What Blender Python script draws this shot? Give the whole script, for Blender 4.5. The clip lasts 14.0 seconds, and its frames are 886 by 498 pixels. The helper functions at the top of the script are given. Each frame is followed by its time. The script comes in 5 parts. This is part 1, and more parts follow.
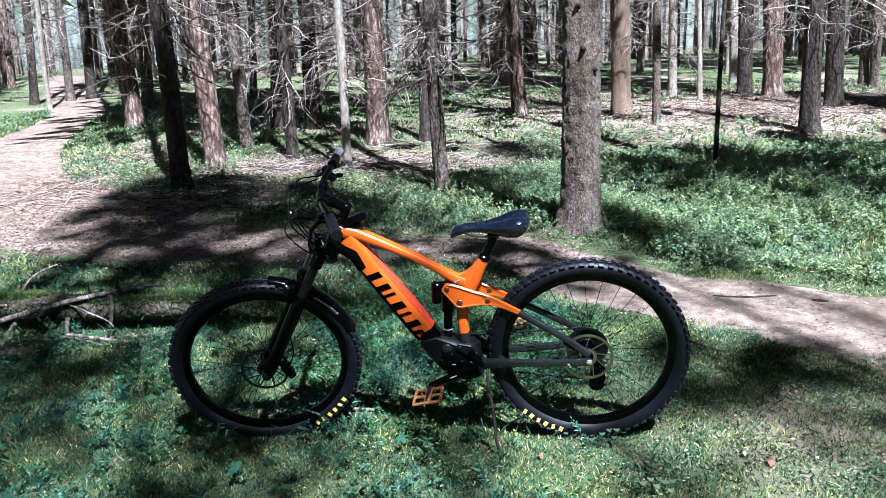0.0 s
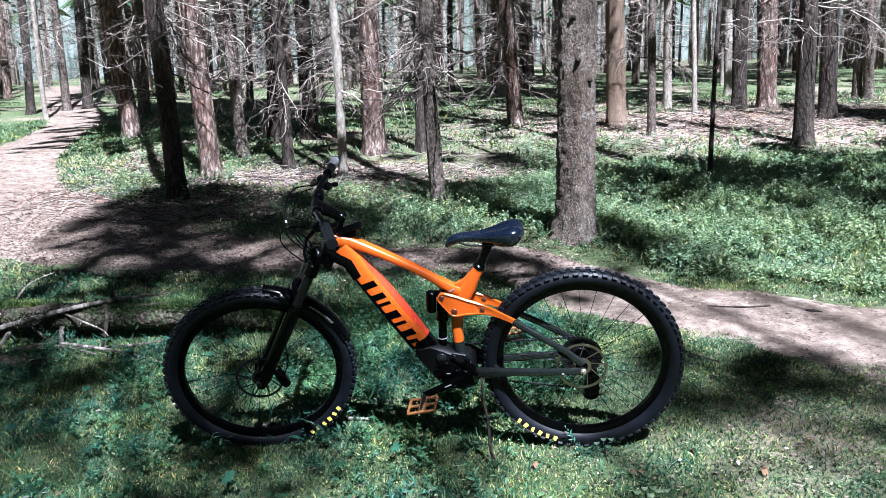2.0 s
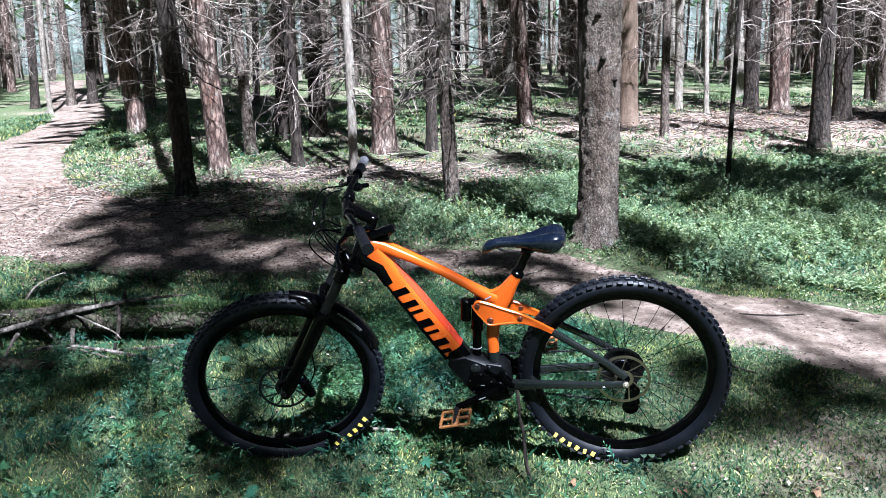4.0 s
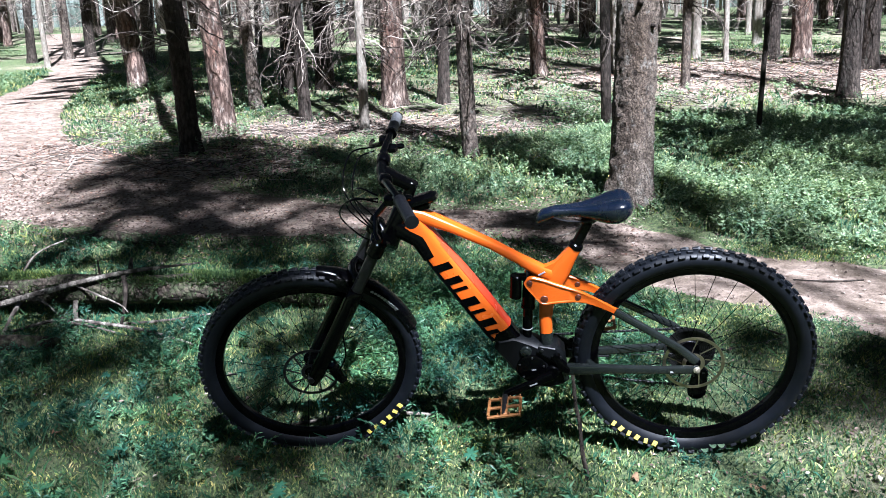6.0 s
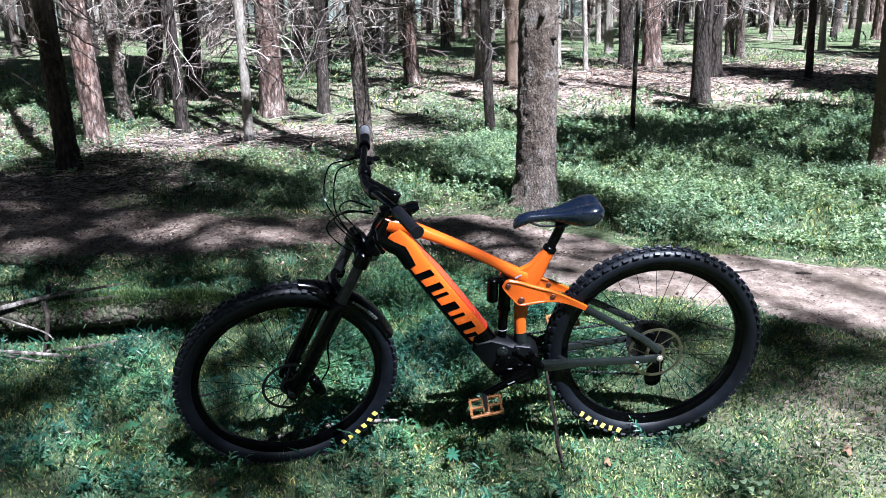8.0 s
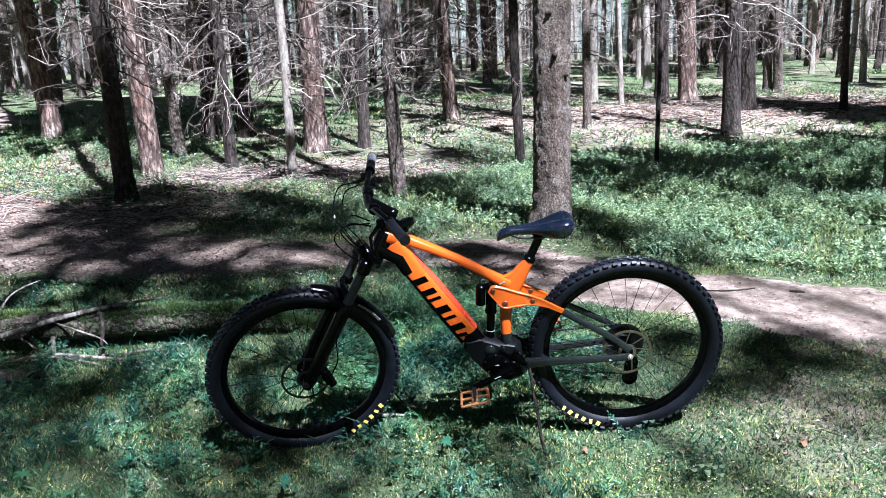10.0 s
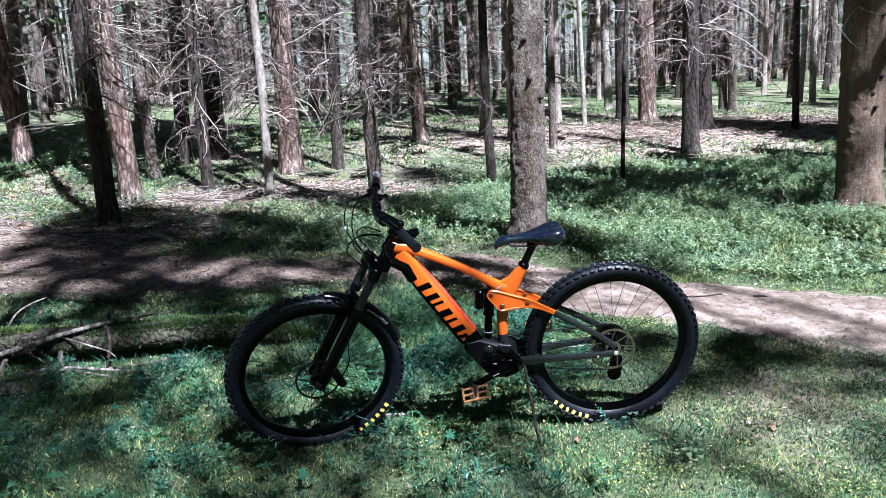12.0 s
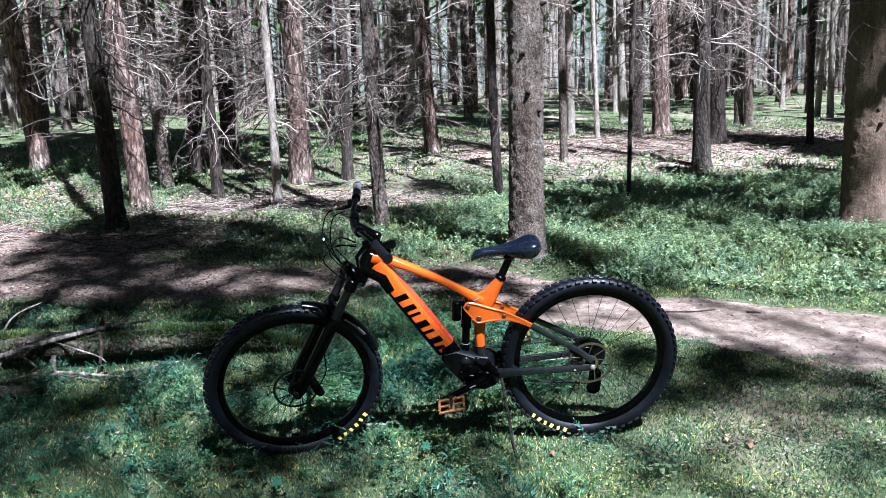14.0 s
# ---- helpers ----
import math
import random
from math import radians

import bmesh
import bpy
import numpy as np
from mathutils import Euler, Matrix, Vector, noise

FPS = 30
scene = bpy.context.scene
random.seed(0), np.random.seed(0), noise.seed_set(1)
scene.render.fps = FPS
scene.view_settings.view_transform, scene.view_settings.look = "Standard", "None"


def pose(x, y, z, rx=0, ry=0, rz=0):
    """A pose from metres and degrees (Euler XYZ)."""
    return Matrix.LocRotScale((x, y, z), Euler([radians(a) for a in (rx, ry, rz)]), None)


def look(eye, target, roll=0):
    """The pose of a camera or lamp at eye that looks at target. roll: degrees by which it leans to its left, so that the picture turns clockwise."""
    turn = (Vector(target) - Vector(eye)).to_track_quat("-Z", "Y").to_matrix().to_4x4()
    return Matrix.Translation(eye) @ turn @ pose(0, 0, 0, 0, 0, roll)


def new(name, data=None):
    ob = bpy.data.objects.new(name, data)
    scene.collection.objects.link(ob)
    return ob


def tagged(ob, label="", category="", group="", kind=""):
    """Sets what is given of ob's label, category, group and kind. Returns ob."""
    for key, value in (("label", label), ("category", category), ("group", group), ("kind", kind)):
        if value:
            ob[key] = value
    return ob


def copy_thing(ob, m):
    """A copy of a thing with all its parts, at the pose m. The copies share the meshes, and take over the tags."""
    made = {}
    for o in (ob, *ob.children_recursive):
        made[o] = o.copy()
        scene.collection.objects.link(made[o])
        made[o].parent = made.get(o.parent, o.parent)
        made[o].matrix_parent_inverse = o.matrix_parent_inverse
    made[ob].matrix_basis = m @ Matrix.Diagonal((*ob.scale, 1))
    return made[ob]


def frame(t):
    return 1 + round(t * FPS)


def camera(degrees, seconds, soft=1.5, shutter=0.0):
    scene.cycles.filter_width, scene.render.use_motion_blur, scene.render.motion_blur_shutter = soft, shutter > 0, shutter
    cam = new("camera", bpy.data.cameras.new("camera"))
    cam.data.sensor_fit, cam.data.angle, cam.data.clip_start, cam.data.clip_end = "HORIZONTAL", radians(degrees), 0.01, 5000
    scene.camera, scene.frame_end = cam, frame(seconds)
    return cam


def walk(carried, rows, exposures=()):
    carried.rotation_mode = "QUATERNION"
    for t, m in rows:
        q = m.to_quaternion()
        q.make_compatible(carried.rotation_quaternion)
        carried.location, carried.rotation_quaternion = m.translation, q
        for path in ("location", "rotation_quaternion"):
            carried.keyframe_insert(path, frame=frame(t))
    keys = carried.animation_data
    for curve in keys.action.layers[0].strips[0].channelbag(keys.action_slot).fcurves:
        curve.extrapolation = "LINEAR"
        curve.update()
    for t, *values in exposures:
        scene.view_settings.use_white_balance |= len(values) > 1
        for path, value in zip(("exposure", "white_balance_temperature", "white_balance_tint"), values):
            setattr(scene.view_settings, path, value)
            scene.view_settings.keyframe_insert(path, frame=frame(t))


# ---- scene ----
cam = camera(57.9, 14.0, soft=0.75)
PATH = [
    (0, (0.014, 0.032, 1.429), (-0.03, 1.975, 0.958), -2.0),
    (0.5, (0.011, 0.024, 1.428), (-0.035, 1.97, 0.97), -2.0),
    (1, (0.008, 0.026, 1.428), (-0.039, 1.973, 0.974), -1.9),
    (1.5, (0.015, 0.022, 1.429), (-0.019, 1.971, 0.981), -1.8),
    (2, (0.018, 0.021, 1.425), (-0.015, 1.971, 0.98), -1.8),
    (2.5, (0.021, 0.026, 1.426), (-0.013, 1.976, 0.984), -1.9),
    (4.8, (-0.193, 0.253, 1.417), (-0.237, 2.198, 0.953), -0.7),
    (5, (-0.207, 0.273, 1.42), (-0.268, 2.212, 0.933), -1.0),
    (5.5, (-0.225, 0.358, 1.414), (-0.305, 2.292, 0.911), -1.2),
    (6, (-0.244, 0.489, 1.398), (-0.29, 2.408, 0.837), -1.7),
    (6.5, (-0.269, 0.598, 1.385), (-0.27, 2.515, 0.815), -2.7),
    (7, (-0.385, 0.584, 1.396), (-0.314, 2.51, 0.863), -2.2),
    (7.5, (-0.551, 0.51, 1.409), (-0.374, 2.424, 0.859), -2.3),
    (8, (-0.625, 0.439, 1.432), (-0.319, 2.337, 0.88), -1.2),
    (8.2, (-0.629, 0.419, 1.435), (-0.316, 2.317, 0.886), -1.0),
    (10.3, (-0.479, -0.021, 1.444), (-0.297, 1.918, 0.99), -2.1),
    (10.5, (-0.499, -0.037, 1.445), (-0.31, 1.903, 0.995), -2.2),
    (11, (-0.579, -0.121, 1.457), (-0.357, 1.819, 1.024), -2.6),
    (11.5, (-0.643, -0.187, 1.456), (-0.373, 1.748, 1.026), -2.4),
    (12, (-0.671, -0.236, 1.462), (-0.386, 1.699, 1.047), -2.3),
    (12.5, (-0.688, -0.276, 1.462), (-0.396, 1.66, 1.053), -2.3),
    (13, (-0.677, -0.285, 1.458), (-0.375, 1.651, 1.062), -1.6),
    (13.5, (-0.579, -0.281, 1.465), (-0.308, 1.662, 1.076), -1.5),
    (14, (-0.507, -0.282, 1.463), (-0.269, 1.666, 1.077), -1.8),
]
walk(cam, [(t, look(eye, target, roll)) for t, eye, target, roll in PATH], [(0, 1.88, 5220, 17), (2.7, 1.86, 5220, 16.5), (5.5, 1.92, 5240, 15), (6.5, 1.99, 5450, 15), (8.2, 2.0, 5220, 16.5), (10.5, 1.96, 5180, 18.5), (14, 1.84, 5200, 17.5)])


# ---------------------------------------------------------------- light
SUN_WAY = Vector((0.30, -0.72, 1.15)).normalized()      # from the ground towards the sun
world = bpy.data.worlds.new("world")
scene.world = world
world.use_nodes = True
wn = world.node_tree
sky = wn.nodes.new("ShaderNodeTexSky")
sky.sky_type = "NISHITA"
sky.sun_disc = False
sky.sun_elevation = math.asin(SUN_WAY.z)
sky.sun_rotation = math.atan2(SUN_WAY.x, SUN_WAY.y)
wn.links.new(sky.outputs[0], wn.nodes["Background"].inputs[0])
wn.nodes["Background"].inputs[1].default_value = 0.009
sun = new("sun", bpy.data.lights.new("sun", "SUN"))
sun.data.energy, sun.data.angle, sun.data.color = 7.0, radians(0.55), (1.0, 0.97, 0.91)
sun.matrix_world = look(SUN_WAY * 60, (0, 0, 0))


# ---------------------------------------------------------------- materials
def mat(name, rough=0.6, metal=0.0, spec=0.5):
    m = bpy.data.materials.new(name)
    m.use_nodes = True
    b = m.node_tree.nodes["Principled BSDF"]
    b.inputs["Roughness"].default_value = rough
    b.inputs["Metallic"].default_value = metal
    b.inputs["Specular IOR Level"].default_value = spec
    return m, m.node_tree, b


def node(nt, kind, **vals):
    n = nt.nodes.new(kind)
    for k, v in vals.items():
        n.inputs[k].default_value = v
    return n


def coords(nt, scale=(1, 1, 1), obj=True):
    tc = nt.nodes.new("ShaderNodeTexCoord")
    mp = node(nt, "ShaderNodeMapping", Scale=scale)
    nt.links.new(tc.outputs["Object" if obj else "Generated"], mp.inputs["Vector"])
    return mp.outputs[0]


def world_coords(nt, scale=(1, 1, 1)):
    g = nt.nodes.new("ShaderNodeNewGeometry")
    mp = node(nt, "ShaderNodeMapping", Scale=scale)
    nt.links.new(g.outputs["Position"], mp.inputs["Vector"])
    return mp.outputs[0]


def noise_tex(nt, vec, scale, detail=6, rough=0.6):
    n = node(nt, "ShaderNodeTexNoise", Scale=scale, Detail=detail, Roughness=rough)
    nt.links.new(vec, n.inputs["Vector"])
    return n.outputs["Fac"]


def ramp(nt, fac, *stops):
    r = nt.nodes.new("ShaderNodeValToRGB")
    e = r.color_ramp.elements
    while len(e) < len(stops):
        e.new(0.5)
    for el, (p, c) in zip(e, stops):
        el.position, el.color = p, (*c, 1) if len(c) == 3 else c
    nt.links.new(fac, r.inputs[0])
    return r.outputs[0]


def mix(nt, fac, a, b, kind="MIX"):
    m = nt.nodes.new("ShaderNodeMix")
    m.data_type, m.blend_type = "RGBA", kind
    for s, v in ((m.inputs[0], fac), (m.inputs[6], a), (m.inputs[7], b)):
        if isinstance(v, (int, float)):
            s.default_value = v
        elif isinstance(v, tuple):
            s.default_value = (*v, 1)
        else:
            nt.links.new(v, s)
    return m.outputs[2]


def bump(nt, b, height, strength, dist):
    n = node(nt, "ShaderNodeBump", Strength=strength, Distance=dist)
    nt.links.new(height, n.inputs["Height"])
    nt.links.new(n.outputs[0], b.inputs["Normal"])


def bark(name, dark, mid, light, scale, stretch, lichen=None, patch=0.62, knots=False, deep=0.0, speck=(0.31, 0.49)):
    """Scaly bark: cracked plates, broad tone changes, optional lichen."""
    m, nt, b = mat(name, 0.92, 0, 0.2)
    v = coords(nt, (1, 1, stretch))
    wob = node(nt, "ShaderNodeTexNoise", Scale=scale * 0.45, Detail=4, Roughness=0.6)
    nt.links.new(v, wob.inputs["Vector"])
    add = nt.nodes.new("ShaderNodeVectorMath")
    add.operation = "MULTIPLY_ADD"
    add.inputs[1].default_value = (1.6 / scale,) * 3
    nt.links.new(wob.outputs["Color"], add.inputs[0])
    nt.links.new(v, add.inputs[2])
    scales = node(nt, "ShaderNodeTexVoronoi", Scale=scale, Randomness=1.0)
    nt.links.new(add.outputs[0], scales.inputs["Vector"])
    cell = nt.nodes.new("ShaderNodeSeparateColor")
    nt.links.new(scales.outputs["Color"], cell.inputs[0])
    rim = ramp(nt, scales.outputs["Distance"], (0.30, (1, 1, 1)), (0.75, (deep,) * 3))
    fine = noise_tex(nt, v, scale * 2.6, 9, 0.78)
    streak = noise_tex(nt, coords(nt, (1, 1, 0.10)), 26, 5, 0.65)
    broad = noise_tex(nt, coords(nt, (1, 1, 0.45)), 3.0, 5, 0.6)
    tone = ramp(nt, broad, (0.32, mid), (0.66, light))
    tone = mix(nt, ramp(nt, cell.outputs[0], (0.0, (max(0.25, deep),) * 3), (0.6, (1,) * 3)), dark, tone)
    tone = mix(nt, ramp(nt, fine, (speck[0], (0.0,) * 3), (speck[1], (1,) * 3)), dark, tone)
    tone = mix(nt, ramp(nt, streak, (0.34, (0.5,) * 3), (0.50, (1,) * 3)), dark, tone)
    tone = mix(nt, rim, dark, tone)
    crack = rim
    if lichen:
        l = ramp(nt, noise_tex(nt, v, 16, 8, 0.75), (patch - 0.06, (0,) * 3), (patch + 0.08, (0.6,) * 3))
        tone = mix(nt, l, tone, lichen)
    if knots:
        k = node(nt, "ShaderNodeTexVoronoi", Scale=5.5)
        nt.links.new(coords(nt, (1, 1, 0.8)), k.inputs["Vector"])
        spot = ramp(nt, k.outputs["Distance"], (0.06, (1,) * 3), (0.11, (0,) * 3))
        tone = mix(nt, spot, tone, dark)
    ob = nt.nodes.new("ShaderNodeObjectInfo")
    tone = mix(nt, 0.35, tone, ramp(nt, ob.outputs["Random"], (0.0, (0.55, 0.53, 0.5)), (1.0, (1, 1, 1))), "MULTIPLY")
    nt.links.new(tone, b.inputs["Base Color"])
    hgt = mix(nt, 0.45, crack, fine)
    bump(nt, b, hgt, 1.0, 0.02)
    return m


BARK_SPRUCE = bark("bark_spruce", (0.026, 0.020, 0.016), (0.165, 0.122, 0.090), (0.30, 0.25, 0.205), 62, 0.7, (0.33, 0.33, 0.30), 0.61, knots=True, deep=0.55, speck=(0.41, 0.54))
BARK_GREY = bark("bark_grey_brown", (0.022, 0.016, 0.013), (0.13, 0.098, 0.076), (0.27, 0.222, 0.185), 44, 0.5, (0.30, 0.30, 0.26), 0.61, knots=True, deep=0.4, speck=(0.38, 0.51))
BARK_BROWN = bark("bark_brown", (0.030, 0.021, 0.015), (0.14, 0.095, 0.066), (0.235, 0.172, 0.125), 56, 0.9, (0.34, 0.29, 0.24), 0.66, knots=True, deep=0.75)
BARK_PINE = bark("bark_pine", (0.034, 0.020, 0.015), (0.185, 0.106, 0.078), (0.44, 0.35, 0.29), 21, 0.34, (0.46, 0.42, 0.37), 0.62, deep=0.1, speck=(0.40, 0.53))
# dim trunks have their shade in this near-black colour; stubs and sticks share it
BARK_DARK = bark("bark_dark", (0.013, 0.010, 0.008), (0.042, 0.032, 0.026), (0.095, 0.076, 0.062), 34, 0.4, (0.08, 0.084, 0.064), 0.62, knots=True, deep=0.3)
BARK_PALE = bark("bark_pale", (0.08, 0.068, 0.056), (0.21, 0.18, 0.145), (0.38, 0.335, 0.28), 42, 0.4, (0.40, 0.41, 0.35), 0.58, deep=0.6)


def deadwood():
    m, nt, b = mat("dead_twig", 0.9, 0, 0.2)
    g = nt.nodes.new("ShaderNodeNewGeometry")
    n = noise_tex(nt, coords(nt), 25, 4)
    c = ramp(nt, g.outputs["Random Per Island"], (0.0, (0.018, 0.014, 0.012)), (0.38, (0.075, 0.060, 0.050)), (0.66, (0.21, 0.172, 0.144)), (1.0, (0.52, 0.445, 0.38)))
    c = mix(nt, n, mix(nt, 1.0, c, (0.6, 0.6, 0.6), "MULTIPLY"), c)
    nt.links.new(c, b.inputs["Base Color"])
    return m


TWIG = deadwood()


def leafy(name, stops, trans=0.45, rough=0.45, low=(0.58, 0.76, 0.84), high=(1.38, 1.22, 0.82)):
    m, nt, b = mat(name, rough, 0, 0.25)
    g = nt.nodes.new("ShaderNodeNewGeometry")
    c = ramp(nt, g.outputs["Random Per Island"], *stops)
    # broad patches: warm sun and teal shade mixed into the leaf colour
    light_patches = ramp(nt, noise_tex(nt, world_coords(nt), 2.3, 4), (0.38, low), (0.62, high))
    c = mix(nt, 1.0, c, light_patches, "MULTIPLY")
    sprays = ramp(nt, noise_tex(nt, world_coords(nt), 11, 3), (0.36, (0.52, 0.6, 0.58)), (0.64, (1.35, 1.25, 1.15)))
    c = mix(nt, 1.0, c, sprays, "MULTIPLY")
    nt.links.new(c, b.inputs["Base Color"])
    t = nt.nodes.new("ShaderNodeBsdfTranslucent")
    nt.links.new(mix(nt, 1.0, c, (1.1, 1.2, 0.75), "MULTIPLY"), t.inputs[0])
    s = node(nt, "ShaderNodeMixShader", Fac=trans)
    nt.links.new(b.outputs[0], s.inputs[1])
    nt.links.new(t.outputs[0], s.inputs[2])
    nt.links.new(s.outputs[0], nt.nodes["Material Output"].inputs[0])
    return m


# the pale top tones carry the whitish glints of lit leaves
LEAF_BILBERRY = leafy("leaf_bilberry", ((0.0, (0.078, 0.132, 0.078)), (0.5, (0.165, 0.24, 0.148)), (1.0, (0.33, 0.40, 0.275))), 0.38, 0.36, (0.78, 0.84, 0.86), (1.18, 1.12, 0.98))
# extra teal in herb and moss greens stands for skylight in the shade
LEAF_HERB = leafy("leaf_herb", ((0.0, (0.016, 0.058, 0.040)), (0.6, (0.040, 0.115, 0.079)), (1.0, (0.122, 0.235, 0.162))), 0.35, 0.38)
BLADE = leafy("moss_blade", ((0.0, (0.022, 0.060, 0.040)), (0.45, (0.047, 0.108, 0.056)), (0.8, (0.19, 0.245, 0.113)), (1.0, (0.42, 0.395, 0.235))), 0.25, 0.7)
LOG_MOSS = leafy("log_moss", ((0.0, (0.020, 0.048, 0.020)), (0.6, (0.050, 0.090, 0.034)), (1.0, (0.15, 0.19, 0.075))), 0.25, 0.7)
NEEDLES = leafy("spruce_needles", ((0.0, (0.02, 0.05, 0.022)), (1.0, (0.05, 0.10, 0.04))), 0.15, 0.6)


def chips(name, gain):
    m, nt, b = mat(name, 0.9, 0, 0.2)
    g = nt.nodes.new("ShaderNodeNewGeometry")
    c = ramp(nt, g.outputs["Random Per Island"], (0.0, (0.03, 0.021, 0.017)), (0.55, (0.105, 0.074, 0.058)), (0.9, (0.24, 0.18, 0.15)), (1.0, (0.42, 0.36, 0.31)))
    nt.links.new(mix(nt, 1.0, c, gain, "MULTIPLY"), b.inputs["Base Color"])
    return m


CHIPS = chips("bark_chips", (1.0, 1.0, 1.0))
PALE_CHIPS = chips("bleached_chips", (1.3, 1.04, 0.91))


def ground_mat():
    m, nt, b = mat("forest_floor", 0.95, 0, 0.15)
    at = nt.nodes.new("ShaderNodeAttribute")
    at.attribute_name = "cover"
    sep = nt.nodes.new("ShaderNodeSeparateColor")
    nt.links.new(at.outputs["Color"], sep.inputs[0])
    v = world_coords(nt)
    fine, mid, big = noise_tex(nt, v, 48, 8, 0.8), noise_tex(nt, v, 9, 6, 0.65), noise_tex(nt, v, 1.4, 4)
    moss = mix(nt, ramp(nt, fine, (0.40, (0,) * 3), (0.60, (1,) * 3)), (0.022, 0.038, 0.020), (0.13, 0.160, 0.070))
    moss = mix(nt, ramp(nt, mid, (0.50, (0,) * 3), (0.74, (0.8,) * 3)), moss, (0.090, 0.088, 0.048))
    litter = mix(nt, ramp(nt, fine, (0.38, (0,) * 3), (0.62, (1,) * 3)), (0.06, 0.044, 0.033), (0.385, 0.305, 0.238))
    litter = mix(nt, ramp(nt, mid, (0.4, (0,) * 3), (0.7, (1,) * 3)), litter, (0.295, 0.235, 0.183))
    lf = nt.nodes.new("ShaderNodeMath")
    lf.operation = "MULTIPLY_ADD"
    lf.inputs[1].default_value = 0.8
    nt.links.new(big, lf.inputs[0])
    nt.links.new(sep.outputs[0], lf.inputs[2])
    c = mix(nt, ramp(nt, lf.outputs[0], (0.62, (0,) * 3), (0.95, (1,) * 3)), moss, litter)
    nt.links.new(c, b.inputs["Base Color"])
    bump(nt, b, mix(nt, 0.5, fine, mid), 1.0, 0.03)
    return m


def path_mat():
    m, nt, b = mat("path_soil", 0.95, 0, 0.15)
    v = world_coords(nt)
    fine, mid = noise_tex(nt, v, 90, 8, 0.8), noise_tex(nt, v, 11, 7, 0.7)
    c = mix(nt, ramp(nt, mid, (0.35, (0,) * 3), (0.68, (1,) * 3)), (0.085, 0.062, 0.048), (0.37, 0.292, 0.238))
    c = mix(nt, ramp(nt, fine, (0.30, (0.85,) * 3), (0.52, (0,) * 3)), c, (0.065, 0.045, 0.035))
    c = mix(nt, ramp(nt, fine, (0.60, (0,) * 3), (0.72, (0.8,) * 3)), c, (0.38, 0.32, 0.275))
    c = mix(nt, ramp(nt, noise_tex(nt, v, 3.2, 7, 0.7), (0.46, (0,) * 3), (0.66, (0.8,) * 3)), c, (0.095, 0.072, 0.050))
    nt.links.new(c, b.inputs["Base Color"])
    bump(nt, b, mix(nt, 0.4, fine, mid), 0.9, 0.02)
    return m


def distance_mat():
    """Bright hazy forest far beyond the last trunks, painted as a self-glowing sheet."""
    m, nt, b = mat("far_forest_glow", 1.0, 0, 0.0)
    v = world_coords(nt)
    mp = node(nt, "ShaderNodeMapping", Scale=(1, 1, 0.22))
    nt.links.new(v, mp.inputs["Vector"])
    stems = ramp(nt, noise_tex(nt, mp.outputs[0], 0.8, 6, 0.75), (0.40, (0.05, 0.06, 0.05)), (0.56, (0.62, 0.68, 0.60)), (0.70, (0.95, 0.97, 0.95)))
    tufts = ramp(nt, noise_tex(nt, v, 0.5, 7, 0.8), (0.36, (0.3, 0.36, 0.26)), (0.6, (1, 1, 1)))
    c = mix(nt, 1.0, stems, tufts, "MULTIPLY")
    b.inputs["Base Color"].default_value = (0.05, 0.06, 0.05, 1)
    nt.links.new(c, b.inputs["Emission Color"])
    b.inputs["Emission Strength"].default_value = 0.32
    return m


def plain(name, col, rough, metal=0.0, spec=0.5, wear=0.25, scale=40, bumpy=0.0):
    m, nt, b = mat(name, rough, metal, spec)
    n = noise_tex(nt, coords(nt), scale, 6, 0.65)
    dark = tuple(x * (1 - wear) for x in col)
    nt.links.new(ramp(nt, n, (0.35, dark), (0.65, col)), b.inputs["Base Color"])
    r = ramp(nt, noise_tex(nt, coords(nt), scale * 0.4, 4), (0.3, (max(rough - 0.08, 0.03),) * 3), (0.7, (min(rough + 0.14, 1),) * 3))
    nt.links.new(r, b.inputs["Roughness"])
    if bumpy:
        bump(nt, b, n, bumpy, 0.002)
    return m


ORANGE = plain("orange_paint", (0.44, 0.077, 0.004), 0.20, 0.0, 0.6, 0.06, 12)
RED = plain("red_paint", (0.52, 0.042, 0.012), 0.22, 0.0, 0.6, 0.06, 12)
BLACK = plain("black_paint", (0.0006, 0.0006, 0.0008), 0.11, 0.0, 0.13, 0.3, 30)
CARBON = plain("dark_grey_paint", (0.011, 0.0135, 0.013), 0.15, 0.25, 0.7, 0.3, 30)
# black rubber; the bluish part of the colour stands for sky sheen
RUBBER = plain("tyre_rubber", (0.0030, 0.0040, 0.0064), 0.46, 0.0, 0.22, 0.4, 60, 0.2)
MATTE = plain("matte_black", (0.0026, 0.0030, 0.0036), 0.45, 0.0, 0.14, 0.3, 40)
ROTOR = plain("rotor_steel", (0.40, 0.345, 0.26), 0.34, 1.0, 0.5, 0.3, 60)
# paler copy of the grip rubber, with the sun's glare in its colour
SUNLIT_GRIP = plain("sunlit_grip_rubber", (0.27, 0.27, 0.285), 0.6, 0.0, 0.4, 0.3, 80, 0.3)
GRIP = plain("grip_rubber", (0.004, 0.0045, 0.0065), 0.5, 0.0, 0.25, 0.3, 80, 0.3)
# near black, with the sky's blue sheen mixed into the base colour
SADDLE = plain("saddle_cover_sky_tint", (0.0022, 0.0045, 0.0115), 0.2, 0.0, 0.85, 0.2, 50, 0.1)
STEEL = plain("brushed_steel", (0.30, 0.27, 0.205), 0.42, 0.6, 0.5, 0.25, 60)
DARKSTEEL = plain("dark_steel", (0.03, 0.03, 0.032), 0.35, 0.8, 0.5, 0.3, 60)
